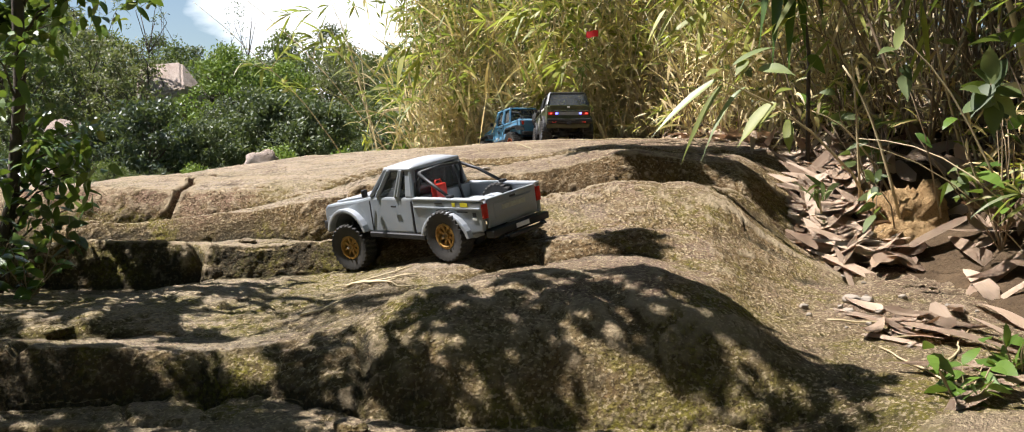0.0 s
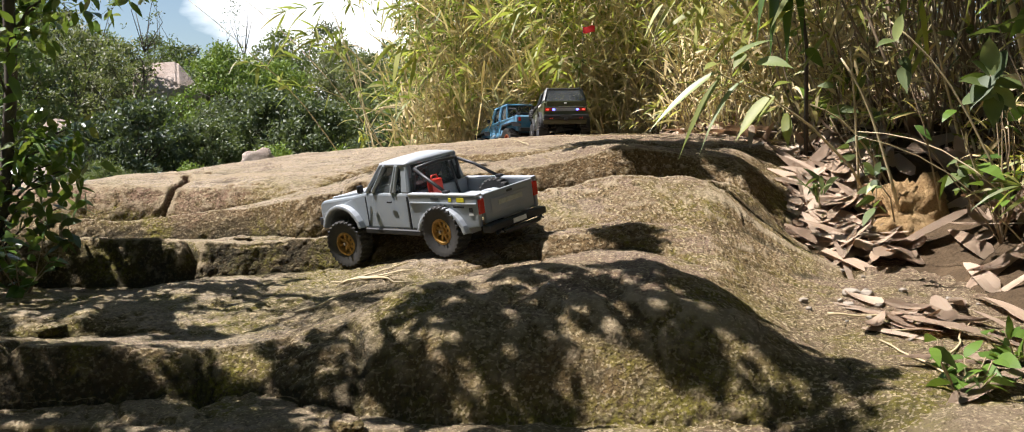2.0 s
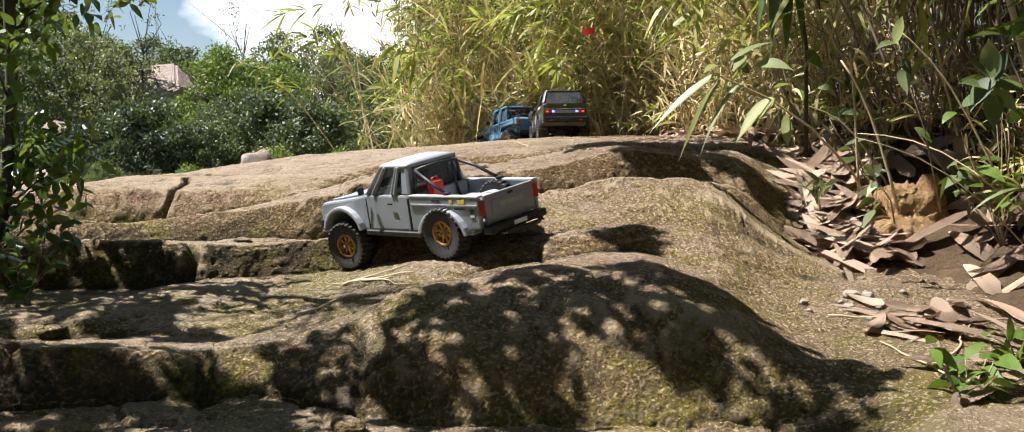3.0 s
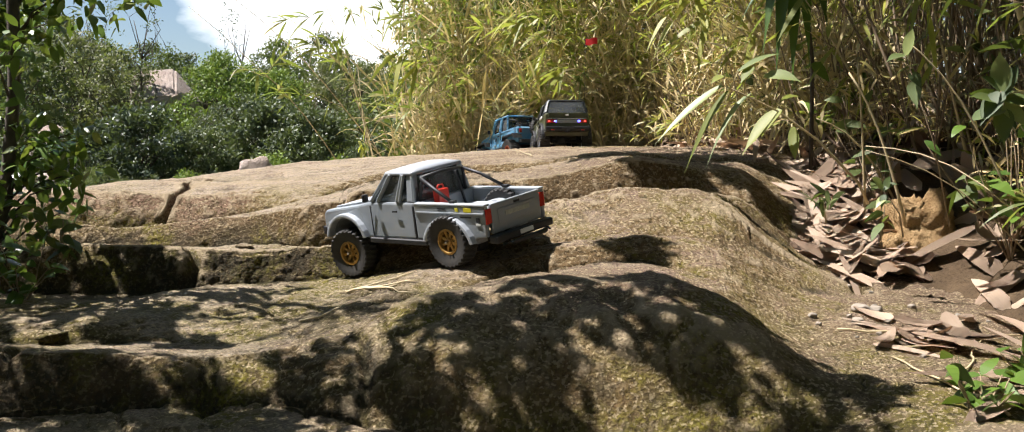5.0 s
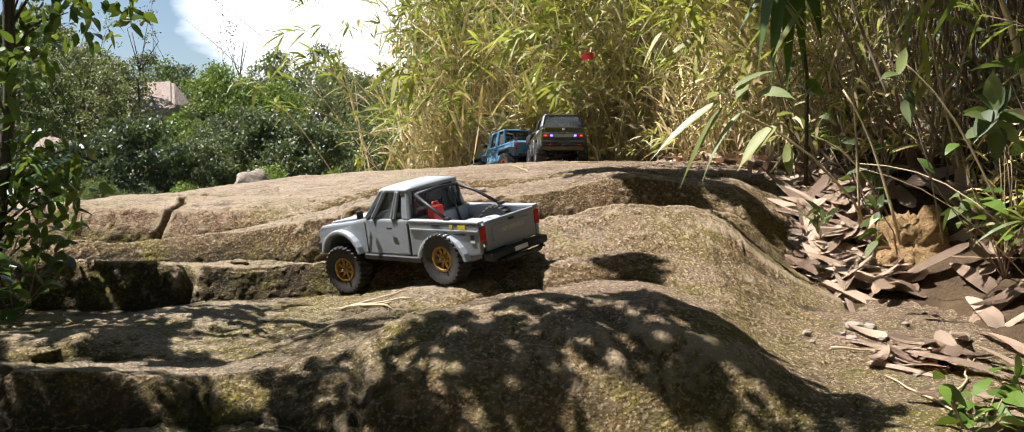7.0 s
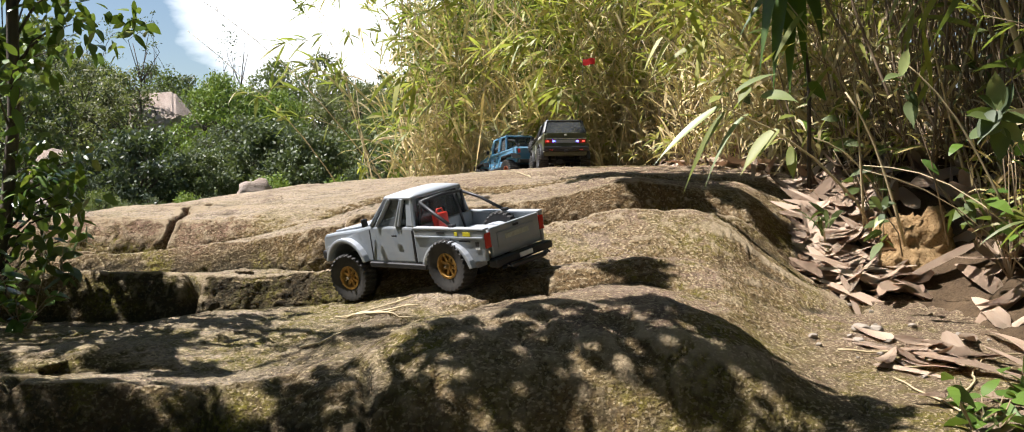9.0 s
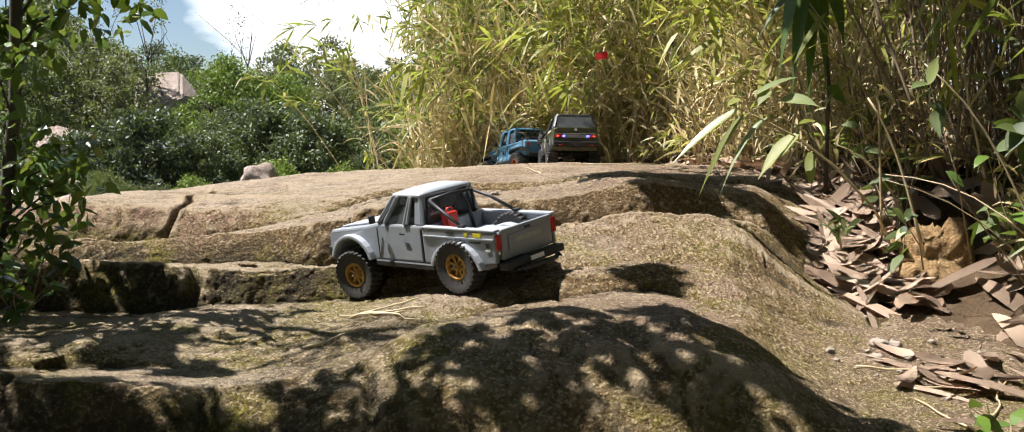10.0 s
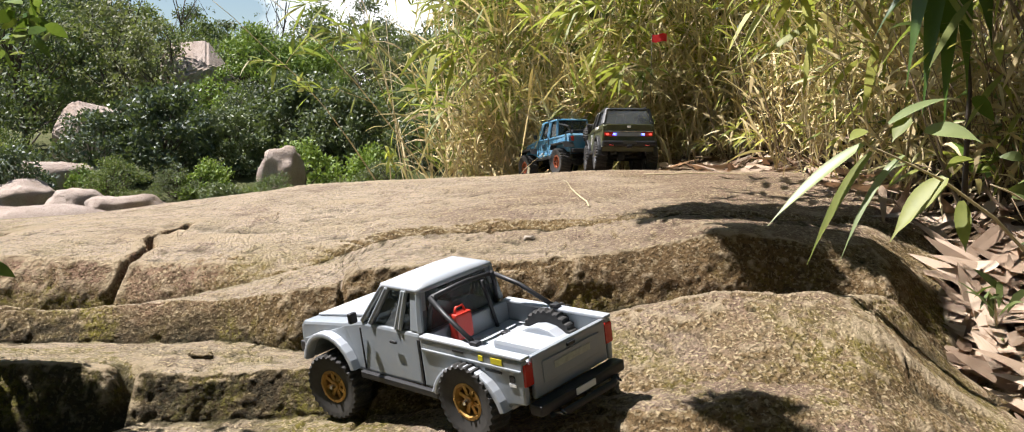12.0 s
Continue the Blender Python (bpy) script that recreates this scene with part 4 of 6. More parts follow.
def greenhouse(thing, base, top, zb, zt, hb, ht, pillars, mat, roof_mat, bow=.006):
    """Pillars, panes and a crowned roof. base, top: (front x, rear x); pillars: shares of the length where side posts stand."""
    (bf, br), (tf, tr) = base, top
    at = lambda k, s: ((bf + (br - bf) * k, s * hb, zb), (tf + (tr - tf) * k, s * ht, zt))
    w = .009
    for s in (1, -1):
        for k in pillars:
            part("pillar", bar(*at(k, s), w if k in (0, 1) else w * 1.5, w * .8), mat, thing)
        for k0, k1 in zip(pillars, pillars[1:]):
            (a, d), (b, c) = at(k0, s), at(k1, s)
            part("side_window", pane(*[(p[0], p[1] - s * .002, p[2]) for p in ((a, b, c, d) if s < 0 else (b, a, d, c))]), GLASS, thing)
    part("windscreen", pane((bf, -hb, zb), (bf, hb, zb), (tf, ht, zt), (tf, -ht, zt)), GLASS, thing)
    part("rear_window", pane((br, hb, zb), (br, -hb, zb), (tr, -ht, zt), (tr, ht, zt)), GLASS, thing)
    bm = bmesh.new()
    nx, ny = 9, 9
    vs = []
    for lvl in (0, 1):
        for i in range(nx):
            for j in range(ny):
                u, v = i / (nx - 1) * 2 - 1, j / (ny - 1) * 2 - 1
                x = (tf + tr) / 2 + u * ((tf - tr) / 2 + .004)
                y = v * (ht + .005)
                z = zt + (bow * (1 - u ** 4) * (1 - v ** 4) + .005 if lvl else -.002)
                if lvl:
                    x = (tf + tr) / 2 + (x - (tf + tr) / 2) * .965
                    y *= .955
                vs.append(bm.verts.new((x, y, z)))
    idx = lambda l, i, j: vs[l * nx * ny + i * ny + j]
    for i in range(nx - 1):
        for j in range(ny - 1):
            bm.faces.new((idx(1, i, j), idx(1, i + 1, j), idx(1, i + 1, j + 1), idx(1, i, j + 1)))
            bm.faces.new((idx(0, i, j), idx(0, i, j + 1), idx(0, i + 1, j + 1), idx(0, i + 1, j)))
    for i in range(nx - 1):
        for j in (0, ny - 1):
            bm.faces.new((idx(0, i, j), idx(0, i + 1, j), idx(1, i + 1, j), idx(1, i, j)))
    for j in range(ny - 1):
        for i in (0, nx - 1):
            bm.faces.new((idx(0, i, j), idx(1, i, j), idx(1, i, j + 1), idx(0, i, j + 1)))
    bmesh.ops.recalc_face_normals(bm, faces=bm.faces)
    part("roof", bm, roof_mat, thing, smooth=True)


def seats_and_wheel(thing, x, z):
    for s in (1, -1):
        part("seat", block(x, s * .035, z + .016, .035, .04, .012, .004), BLACK, thing)
        part("seat_back", block(x - .02, s * .035, z + .042, .012, .04, .05, .005, Matrix.Rotation(radians(-12), 4, "Y")), SILVER_LIGHT, thing)
    part("dashboard", block(x + .06, 0, z + .02, .02, .14, .02, .005), BLACK, thing)
    part("steering_wheel", rod([(x + .042 + .006 * math.sin(a), .035 + .015 * math.cos(a), z + .035 + .014 * math.sin(a)) for a in np.linspace(0, 6.28, 15)], .0018, 6), BLACK, thing)


def flat_letters(thing, name, text, size, m, mat):
    cu = bpy.data.curves.new(name, "FONT")
    cu.body, cu.size, cu.extrude = text, size, .0004
    cu.align_x, cu.align_y = "CENTER", "CENTER"
    tmp = bpy.data.objects.new("tmp", cu)
    me = bpy.data.meshes.new_from_object(tmp)
    bpy.data.objects.remove(tmp)
    me.materials.clear()
    me.materials.append(mat)
    o = new(name, me)
    o.parent = thing
    o.matrix_basis = m
    return o


def pickup(m):
    t = empty("pickup_truck", m)
    wb, track, R = .313, .178, .054
    half = .092
    # front half with bonnet and doors, arch cut out
    outline = [(-.055, .076), (.085, .074)] + arc(.1565, .058, .060, 165, 15) + [(.225, .076), (.242, .080), (.246, .10), (.244, .122), (.236, .130), (.12, .144), (.080, .152), (-.055, .152)]
    part("cab_body", prism(outline, -half, half, .005, lambda x, z: 1 - .06 * max(0, (z - .12) / .03) - .05 * max(0, (x - .2) / .04)), SILVER, t)
    part("bonnet", prism([(.230, .1315), (.12, .1450), (.084, .152), (.084, .155), (.12, .1495), (.229, .135)], -.06, .06, .002), SILVER_LIGHT, t)
    part("bonnet_scoop", block(.105, -.03, .156, .02, .03, .008, .003), SILVER_LIGHT, t)
    # bed
    side = [(-.061, .078), (-.095, .078)] + arc(-.1565, .056, .064, 15, 165) + [(-.228, .084), (-.256, .088), (-.258, .148), (-.061, .151)]
    for s in (1, -1):
        y0, y1 = sorted((s * (half - .009), s * (half + .001)))
        part("bed_side", prism(side, y0, y1, .003), SILVER, t)
        part("bed_rail", block(-.16, s * (half - .006), .151, .197, .016, .005, .002), SILVER_LIGHT, t)
        part("side_moulding", block(-.16, s * (half + .0015), .134, .19, .004, .004, .001), SILVER, t)
        flare(t, .1565, .058, .060, s, half, SILVER_LIGHT, 14, 164)
        flare(t, -.1565, .056, .064, s, half, SILVER_LIGHT, 18, 164)
        part("inner_arch", prism(arc(-.1565, .07, .062, 0, 180, 11), *sorted((s * (half - .010), s * (half - .042))), .003), SILVER_LIGHT, t)
        part("rock_slider", bar((.085, s * (half + .002), .07), (-.09, s * (half + .002), .07), .008, .012), BLACK, t)
        part("tail_lamp", block(-.256, s * (half - .008), .128, .008, .016, .03, .002), RED_LENS, t)
        part("headlamp", block(.243, s * .066, .112, .008, .026, .018, .004), CHROME, t)
        part("door_seam", block(.075, s * (half + .0005), .112, .0016, .002, .066, 0), BLACK, t)
        part("cab_seam", block(-.057, s * (half - .001), .112, .004, .004, .068, 0), BLACK, t)
        part("sticker", block(-.212, s * (half + .0018), .1415, .020, .001, .008, 0), YELLOW, t)
        part("sticker", block(-.183, s * (half + .0018), .1415, .008, .001, .007, 0), YELLOW, t)
        part("sticker", block(-.14, s * (half + .0018), .1435, .022, .001, .003, 0), BLACK, t)
        part("sticker", block(-.205, s * (half + .0018), .127, .03, .001, .003, 0), BLACK, t)
        part("sticker", block(-.238, s * (half + .0018), .122, .009, .001, .009, 0), BLACK, t)
        part("sticker", block(-.238, s * (half + .0018), .113, .012, .001, .004, 0), WHITE, t)
        part("cage_hoop", rod([(-.058, s * .07, .152), (-.063, s * .066, .185), (-.067, s * .058, .204)], .0035), BLACK, t)
        part("cage_stay", rod([(-.063, s * .064, .200), (-.105, s * .076, .184), (-.165, s * .083, .154)], .0036), BLACK, t, "black roll-cage stay tube")
        part("cage_foot", block(-.166, s * .083, .156, .014, .012, .006, .002), BLACK, t)
    part("cage_cross", rod([(-.064, -.064, .201), (-.066, 0, .205), (-.064, .064, .201)], .0036), BLACK, t)
    part("bed_floor", block(-.157, 0, .117, .19, .166, .008, .002), SILVER_LIGHT, t)
    part("bed_front", block(-.066, 0, .135, .007, .164, .034, .002), SILVER, t)
    part("bed_hump", block(-.19, 0, .128, .11, .045, .016, .006), SILVER_LIGHT, t)
    part("bed_latch", block(-.11, -.03, .123, .012, .012, .005, .002), BLACK, t)
    tg = part("tailgate", block(-.256, 0, .121, .008, .152, .06, .003), SILVER, t)
    part("tailgate_panel", block(-.261, 0, .123, .002, .118, .03, .001), SILVER, tg)
    part("tailgate_letters", block(-.2625, 0, .126, .0012, .074, .010, .0005), plain("worn_print", (0.42, 0.43, 0.36), .6, vary=.7, scale=120), tg, "worn embossed lettering bar")
    part("tailgate_handle", block(-.2615, 0, .143, .003, .016, .005, .001), BLACK, tg)
    bump = part("rear_bumper", block(-.268, 0, .082, .022, .178, .016, .004), BLACK, t)
    part("hitch_tube", rod([(-.276, -.07, .072), (-.286, -.05, .07), (-.286, .05, .07), (-.276, .07, .072)], .005), BLACK, bump)
    part("number_plate", block(-.2805, 0, .084, .002, .04, .009, .0005), WHITE, bump)
    for s in (1, -1):
        part("shackle", rod([(-.280, s * .06 - .005, .074), (-.292, s * .06, .072), (-.280, s * .06 + .005, .074)], .0022, 6), CHROME, bump)
    fb = part("front_bumper", block(.25, 0, .082, .018, .17, .02, .004), BLACK, t)
    part("winch", block(.25, 0, .098, .016, .05, .014, .004), BLACK, fb)
    part("grille", block(.2455, 0, .112, .005, .10, .022, .002), BLACK, t)
    greenhouse(t, (.078, -.055), (.030, -.048), .152, .210, .084, .072, (0, .16, .60, .66, 1), SILVER, SILVER_LIGHT, .007)
    for s in (1, -1):
        part("quarter_panel", prism([(-.033, .153), (-.056, .153), (-.05, .209), (-.031, .209)], *sorted((s * .069, s * .0845)), .002, lambda x, z: 1 - .15 * (z - .153) / .065), SILVER, t)
    mirror_and_handles(t, .074, half, .152, SILVER)
    seats_and_wheel(t, .0, .152)
    can = part("jerrycan", block(-.083, .03, .152, .018, .032, .040, .004), RED, t, "red plastic jerrycan behind the cab")
    part("can_handle", rod([(-.083, .020, .172), (-.083, .023, .180), (-.083, .037, .180), (-.083, .040, .172)], .002, 6), RED, can)
    part("jack", rod([(-.075, -.05, .12), (-.075, -.04, .16), (-.075, -.03, .2)], .003), BLACK, t)
    part("wiper", bar((.087, .02, .158), (.07, .05, .18), .001, .002), BLACK, t)
    rest_wheels(t, wheel_meshes(R, .040, .026, GOLD, 8), m, wb, track, R, 8, .045)
    return tagged(t, "silver model pickup truck with gold wheels standing tilted on the rock", "model truck")


def army_suv(m):
    t = empty("army_utility_vehicle", m)
    wb, track, R = .313, .186, .053
    half = .098
    outline = [(-.22, .094)] + [(-.226, .088)] + arc(-.1565, .06, .064, 170, 10) + [(-.08, .082), (.08, .082)] + arc(.1565, .06, .064, 170, 10) + \
              [(.226, .086), (.244, .092), (.246, .148), (.238, .156), (.13, .165), (.09, .170), (-.236, .170), (-.244, .162), (-.246, .096)]
    part("body", prism(outline, -half, half, .005, lambda x, z: 1 - .05 * max(0, (z - .14) / .03)), OLIVE, t)
    for s in (1, -1):
        flare(t, .1565, .06, .064, s, half, BLACK, -2, 182, .012)
        flare(t, -.1565, .06, .064, s, half, BLACK, -2, 182, .012)
        part("rock_slider", bar((.09, s * (half + .004), .076), (-.09, s * (half + .004), .076), .009, .012), BLACK, t)
        part("door_seam", block(-.012, s * (half + .0005), .125, .0016, .002, .08, 0), BLACK, t)
        part("door_seam", block(.09, s * (half + .0005), .125, .0016, .002, .07, 0), BLACK, t)
        part("side_trim", block(0, s * (half + .0012), .155, .47, .003, .003, .001), OLIVE, t)
        star = bmesh.new()
        ring = []
        for k in range(10):
            r = .015 if k % 2 == 0 else .006
            a = radians(90 + 36 * k)
            ring.append(star.verts.new((.055 + r * math.cos(a), s * (half + .0015), .126 + r * math.sin(a))))
        star.faces.new(ring)
        bmesh.ops.solidify(star, geom=list(star.faces), thickness=.0004)
        part("star_emblem", star, WHITE, t)
        rim = revolve([(.017, -.0004), (.019, -.0004), (.019, .0004), (.017, .0004)], 28)
        bmesh.ops.transform(rim, matrix=Matrix.Translation((.055, s * (half + .0014), .126)), verts=rim.verts)
        part("emblem_ring", rim, WHITE, t)
        flat_letters(t, "army_lettering", "ARMY", .015, pose(-.085 if s > 0 else -.115, s * (half + .0015), .161, 90, 0, 180 if s > 0 else 0), WHITE)
        part("lettering_bar", block(-.14 if s > 0 else -.06, s * (half + .0014), .161, .045, .001, .009, 0), WHITE, t)
        lamp = part("tail_lamp", block(-.2465, s * .068, .132, .005, .040, .015, .002), RED_LENS, t)
        part("red_light", block(-.2495, s * .078, .132, .0025, .010, .006, .001), RED_LIGHT, lamp, "glowing red tail light")
        part("blue_light", block(-.2500, s * .052, .132, .003, .011, .008, .002), BLUE_LIGHT, lamp, "glowing blue warning light")
        part("headlamp", block(.246, s * .07, .132, .006, .03, .022, .004), CHROME, t)
        part("roof_rack_rail", rod([(.03, s * .07, .231), (-.06, s * .07, .236), (-.2, s * .07, .234)], .002, 6), BLACK, t)
    part("tail_panel", block(-.247, 0, .132, .003, .094, .014, .001), plain("pale_panel", (.30, .31, .32), .4), t)
    part("tail_chrome", block(-.2475, 0, .1435, .003, .176, .0035, .001), CHROME, t)
    tg = part("tailgate", block(-.2455, 0, .158, .006, .165, .020, .002), OLIVE, t)
    part("badge", block(-.2495, 0, .159, .002, .012, .007, .001), WHITE, tg)
    rb = part("rear_bumper", block(-.256, 0, .098, .026, .196, .020, .005), BLACK, t)
    part("number_plate", block(-.2695, 0, .102, .0016, .05, .011, .0005), plain("dark_plate", (.06, .06, .06), .4), rb)
    part("tow_hook", block(-.268, .0, .087, .016, .02, .012, .003), BLACK, rb)
    for s in (1, -1):
        part("shackle", rod([(-.268, s * .065 - .006, .092), (-.282, s * .065, .09), (-.268, s * .065 + .006, .092)], .0024, 6), RED, rb)
    part("front_bumper", block(.256, 0, .098, .022, .19, .022, .005), BLACK, t)
    part("grille", block(.2475, 0, .132, .004, .105, .028, .002), CHROME, t)
    greenhouse(t, (.088, -.236), (.045, -.212), .170, .224, .091, .077, (0, .30, .36, .92, 1), ROOF_BLACK, ROOF_BLACK, .006)
    mirror_and_handles(t, .078, half, .168, OLIVE)
    seats_and_wheel(t, .0, .165)
    whip = part("whip_antenna", rod([(-.19, -.085, .17), (-.195, -.088, .35), (-.2, -.09, .50)], .0009, 6), BLACK, t)
    bm = bmesh.new()
    g = [[bm.verts.new((-.2 - .035 * u / 4 * .6, -.09 - .05 * u / 4, .50 - .028 * v / 2 - .003 * math.sin(u * 1.6))) for v in range(3)] for u in range(5)]
    for u in range(4):
        for v in range(2):
            bm.faces.new((g[u][v], g[u + 1][v], g[u + 1][v + 1], g[u][v + 1]))
    bmesh.ops.solidify(bm, geom=list(bm.faces), thickness=.0006)
    part("flag", bm, FLAG, whip, "small red cloth flag")
    rest_wheels(t, wheel_meshes(R, .044, .027, plain("dark_chrome_rim", (.25, .25, .26), .3, .9, vary=.4, scale=60), 7), m, wb, track, R, 0)
    return tagged(t, "olive green army model utility vehicle with black roof and red flag", "model truck")


def blue_truck(m):
    t = empty("off_road_truck", m)
    wb, track, R = .30, .184, .053
    half = .080
    outline = [(-.20, .088), (-.088, .086), (.075, .086), (.115, .10), (.20, .104), (.208, .108), (.208, .142), (.200, .148), (.085, .158), (-.198, .158), (-.204, .15), (-.204, .095)]
    part("body", prism(outline, -half, half, .005, lambda x, z: 1 - .12 * max(0, (x - .09) / .12)), BLUE, t)
    for s in (1, -1):
        for sx in (1, -1):
            f = [(sx * .15 - .064, .104), (sx * .15 - .05, .120), (sx * .15 + .05, .120), (sx * .15 + .064, .104), (sx * .15 + .052, .127), (sx * .15 - .052, .127)]
            part("mudguard", prism(f, *sorted((s * (half - .02), s * (half + .026))), .002), BLACK, t)
        part("rock_slider", bar((.08, s * (half + .004), .078), (-.08, s * (half + .004), .078), .009, .012), BLACK, t)
        part("door_seam", block(.07, s * (half + .0005), .125, .0016, .002, .06, 0), BLACK, t)
        part("door_seam", block(-.03, s * (half + .0005), .125, .0016, .002, .06, 0), BLACK, t)
        part("door_emblem", block(.02, s * (half + .001), .128, .024, .001, .016, 0), plain("dark_print", (.02, .05, .09), .5), t)
        part("tail_lamp", block(-.2055, s * .064, .138, .004, .012, .018, .002), RED_LENS, t)
        part("headlamp", block(.209, s * .05, .132, .005, .02, .02, .004), CHROME, t)
        part("grab_bar", rod([(-.20, s * .066, .158), (-.17, s * .062, .19), (-.06, s * .06, .214)], .0032, 6), BLACK, t)
        part("roof_rail", rod([(.03, s * .058, .232), (-.02, s * .058, .235), (-.09, s * .058, .232)], .002, 6), BLACK, t)
    part("light_bar", block(.034, 0, .234, .012, .10, .010, .003), BLACK, t)
    part("rear_cargo_box", block(-.14, 0, .167, .07, .09, .018, .005), BLACK, t)
    part("rear_bumper", block(-.214, 0, .09, .02, .15, .016, .004), BLACK, t)
    part("front_bumper", block(.222, 0, .094, .022, .15, .02, .004), BLACK, t)
    part("grille", block(.2095, 0, .130, .004, .06, .026, .002), BLACK, t)
    greenhouse(t, (.075, -.095), (.045, -.088), .158, .222, .074, .064, (0, .12, .52, .60, 1), BLUE, BLUE, .005)
    mirror_and_handles(t, .066, half, .158, BLUE)
    seats_and_wheel(t, -.02, .158)
    wm = wheel_meshes(R, .046, .025, ORANGE, 6)
    rest_wheels(t, wm, m, wb, track, R, 0)
    sp = add_wheel(t, wm, -.232, -.018, .148, 90, False, "spare_wheel")
    sp.scale = (.82, .8, .82)
    return tagged(t, "blue model off-road truck with orange rims and spare wheel", "model truck")


def ground_pose(x, y, yaw, wb=.31, track=.18):
    """A pose on the rock at (x, y) with the nose along yaw, tilted as the ground is."""
    c, s = math.cos(radians(yaw)), math.sin(radians(yaw))
    z = lambda a, b: rock_z(x + a * c - b * s, y + a * s + b * c)
    h = [z(i * wb / 2, j * track / 2) for i in (1, -1) for j in (1, -1)]
    pitch = math.atan2((h[0] + h[1] - h[2] - h[3]) / 2, wb)
    roll = math.atan2((h[0] + h[2] - h[1] - h[3]) / 2, track)
    return Matrix.Translation((x, y, sum(h) / 4)) @ Euler((roll * .7, -pitch, radians(yaw))).to_matrix().to_4x4()


pickup(pose(-.110, 2.40, .545, -10, .5, 140) @ Matrix.Scale(.94, 4))
army_suv(ground_pose(.245, 4.50, 95) @ Matrix.Scale(.93, 4))
blue_truck(ground_pose(.05, 4.92, 117))


def floor_z(x, y):
    return max(rock_z(x, y), float(bank_z(np.array(x), np.array(y))) if x > float(bank_foot(np.array(y))) - .1 else -9)


# ---- the tree beside the rock, its crown reaching over the front ----
def broad_leaves(name, P, D, L, W, mat, parent, droop=.4):
    o = part(name, mesh_of(name, *blades(P, D, L, W, RNG.uniform(.0, droop * 2, len(P)), .08), smooth=False), mat, parent)
    return tagged(o, kind="stuff")


def left_tree():
    global RNG
    RNG = np.random.default_rng(51)
    t = empty("overhanging_tree", Matrix.Translation((-1.02, 2.34, .45)))
    trunk = [(0, 0, -.05), (.02, 0, .1), (.06, -.01, .23), (.09, -.02, .45), (.10, -.03, .7), (.05, -.05, 1.0), (.05, -.1, 1.3), (.15, -.15, 1.6)]
    part("trunk", mesh_of("trunk", *tubes([trunk], [(.014, .009)], 8)), BARK, t)
    # unseen crown clusters, set up the sun rays to shade chosen spots
    over = [(-.02, 1.84, .11), (.08, 1.80, .10), (.20, 1.86, .12), (.30, 1.78, .11), (.42, 1.80, .10), (.04, 1.70, .10), (.32, 1.93, .07), (.50, 1.74, .08), (.12, 1.96, .06),
            (-.85, 1.76, .10), (-.66, 1.78, .09), (-.46, 1.77, .09), (-.28, 1.80, .08), (-.12, 1.74, .08), (.34, 2.22, .06), (-.75, 1.66, .12), (-.3, 1.64, .12), (.4, 1.64, .12),
            (-.62, 2.06, .07), (-.78, 2.38, .12), (-.95, 2.42, .10), (-.5, 2.0, .06), (-.85, 2.0, .10), (-1.0, 2.0, .12), (-.75, 2.15, .09), (-.9, 2.2, .12), (-.58, 2.14, .06), (-.95, 1.9, .12), (-.8, 1.86, .10),
            (-.95, 1.70, .12), (-.55, 1.70, .11), (-.38, 1.72, .09), (-.7, 2.40, .07), (-.58, 1.80, .07), (.4, 1.9, .06)]
    C, R, limbs, rad = [], [], [], []
    k = SUN_DIR / SUN_DIR.z
    for i, (x, y, r) in enumerate(over):
        h = 1.15 + .25 * math.sin(i * 2.3) - (.35 if y > 2.3 else 0)
        c = np.array((x + k.x * h + 1.02, y + k.y * h - 2.34, .5 + h - .45))
        C.append(c)
        R.append(r * (.72 if x > -.2 else 1.0))
        s = np.array(trunk[6 if i % 2 else 7])
        mid = (s + c) / 2 + np.array((0, 0, .10))
        limbs.append(np.array([s, mid, c]))
        rad.append((.004, .0013))
    # more unseen clusters added above the camera to dim the skylight
    for i in range(70):
        C.append(np.array((RNG.uniform(-.9, 1.5) + .3, RNG.uniform(.1, 1.3) - 2.34, RNG.uniform(1.5, 2.1))))
        R.append(.16)
    part("limbwork", mesh_of("limbs", *tubes(limbs, rad, 5)), BARK, t)["kind"] = "stuff"
    P, D, L, W = leaf_cloud(C, np.array(R), 82, .055, .026, 52, .5)
    broad_leaves("crown", P, D, L, W, BROAD_LEAF, t)
    # low sprays round the trunk
    C, limbs, rad = [], [], []
    for i in range(30):
        z = RNG.uniform(.12, .78)
        a = RNG.uniform(-1.5, 1.2)
        r = RNG.uniform(.03, .19 if z > .3 else .14)
        c = np.array((.04 + .08 * z + r * math.cos(a), r * math.sin(a) - .02, z))
        C.append(c)
        s = np.array((.03 + .09 * z, -.01, max(.05, z - .08)))
        limbs.append(np.array([s, (s + c) / 2 + (0, 0, .02), c]))
        rad.append((.003, .001))
    C += [np.array((.26, .05, .62)), np.array((.22, .0, .66)), np.array((.30, .05, .655))]
    part("branchwork", mesh_of("twigs", *tubes(limbs, rad, 4)), BARK, t)["kind"] = "stuff"
    P, D, L, W = leaf_cloud(C, .06, 20, .036, .017, 53, .8)
    broad_leaves("foliage", P, D, L, W, BROAD_LEAF, t)
    return tagged(t, "slender dark-barked tree with broad glossy leaves beside the rock", "tree")


left_tree()


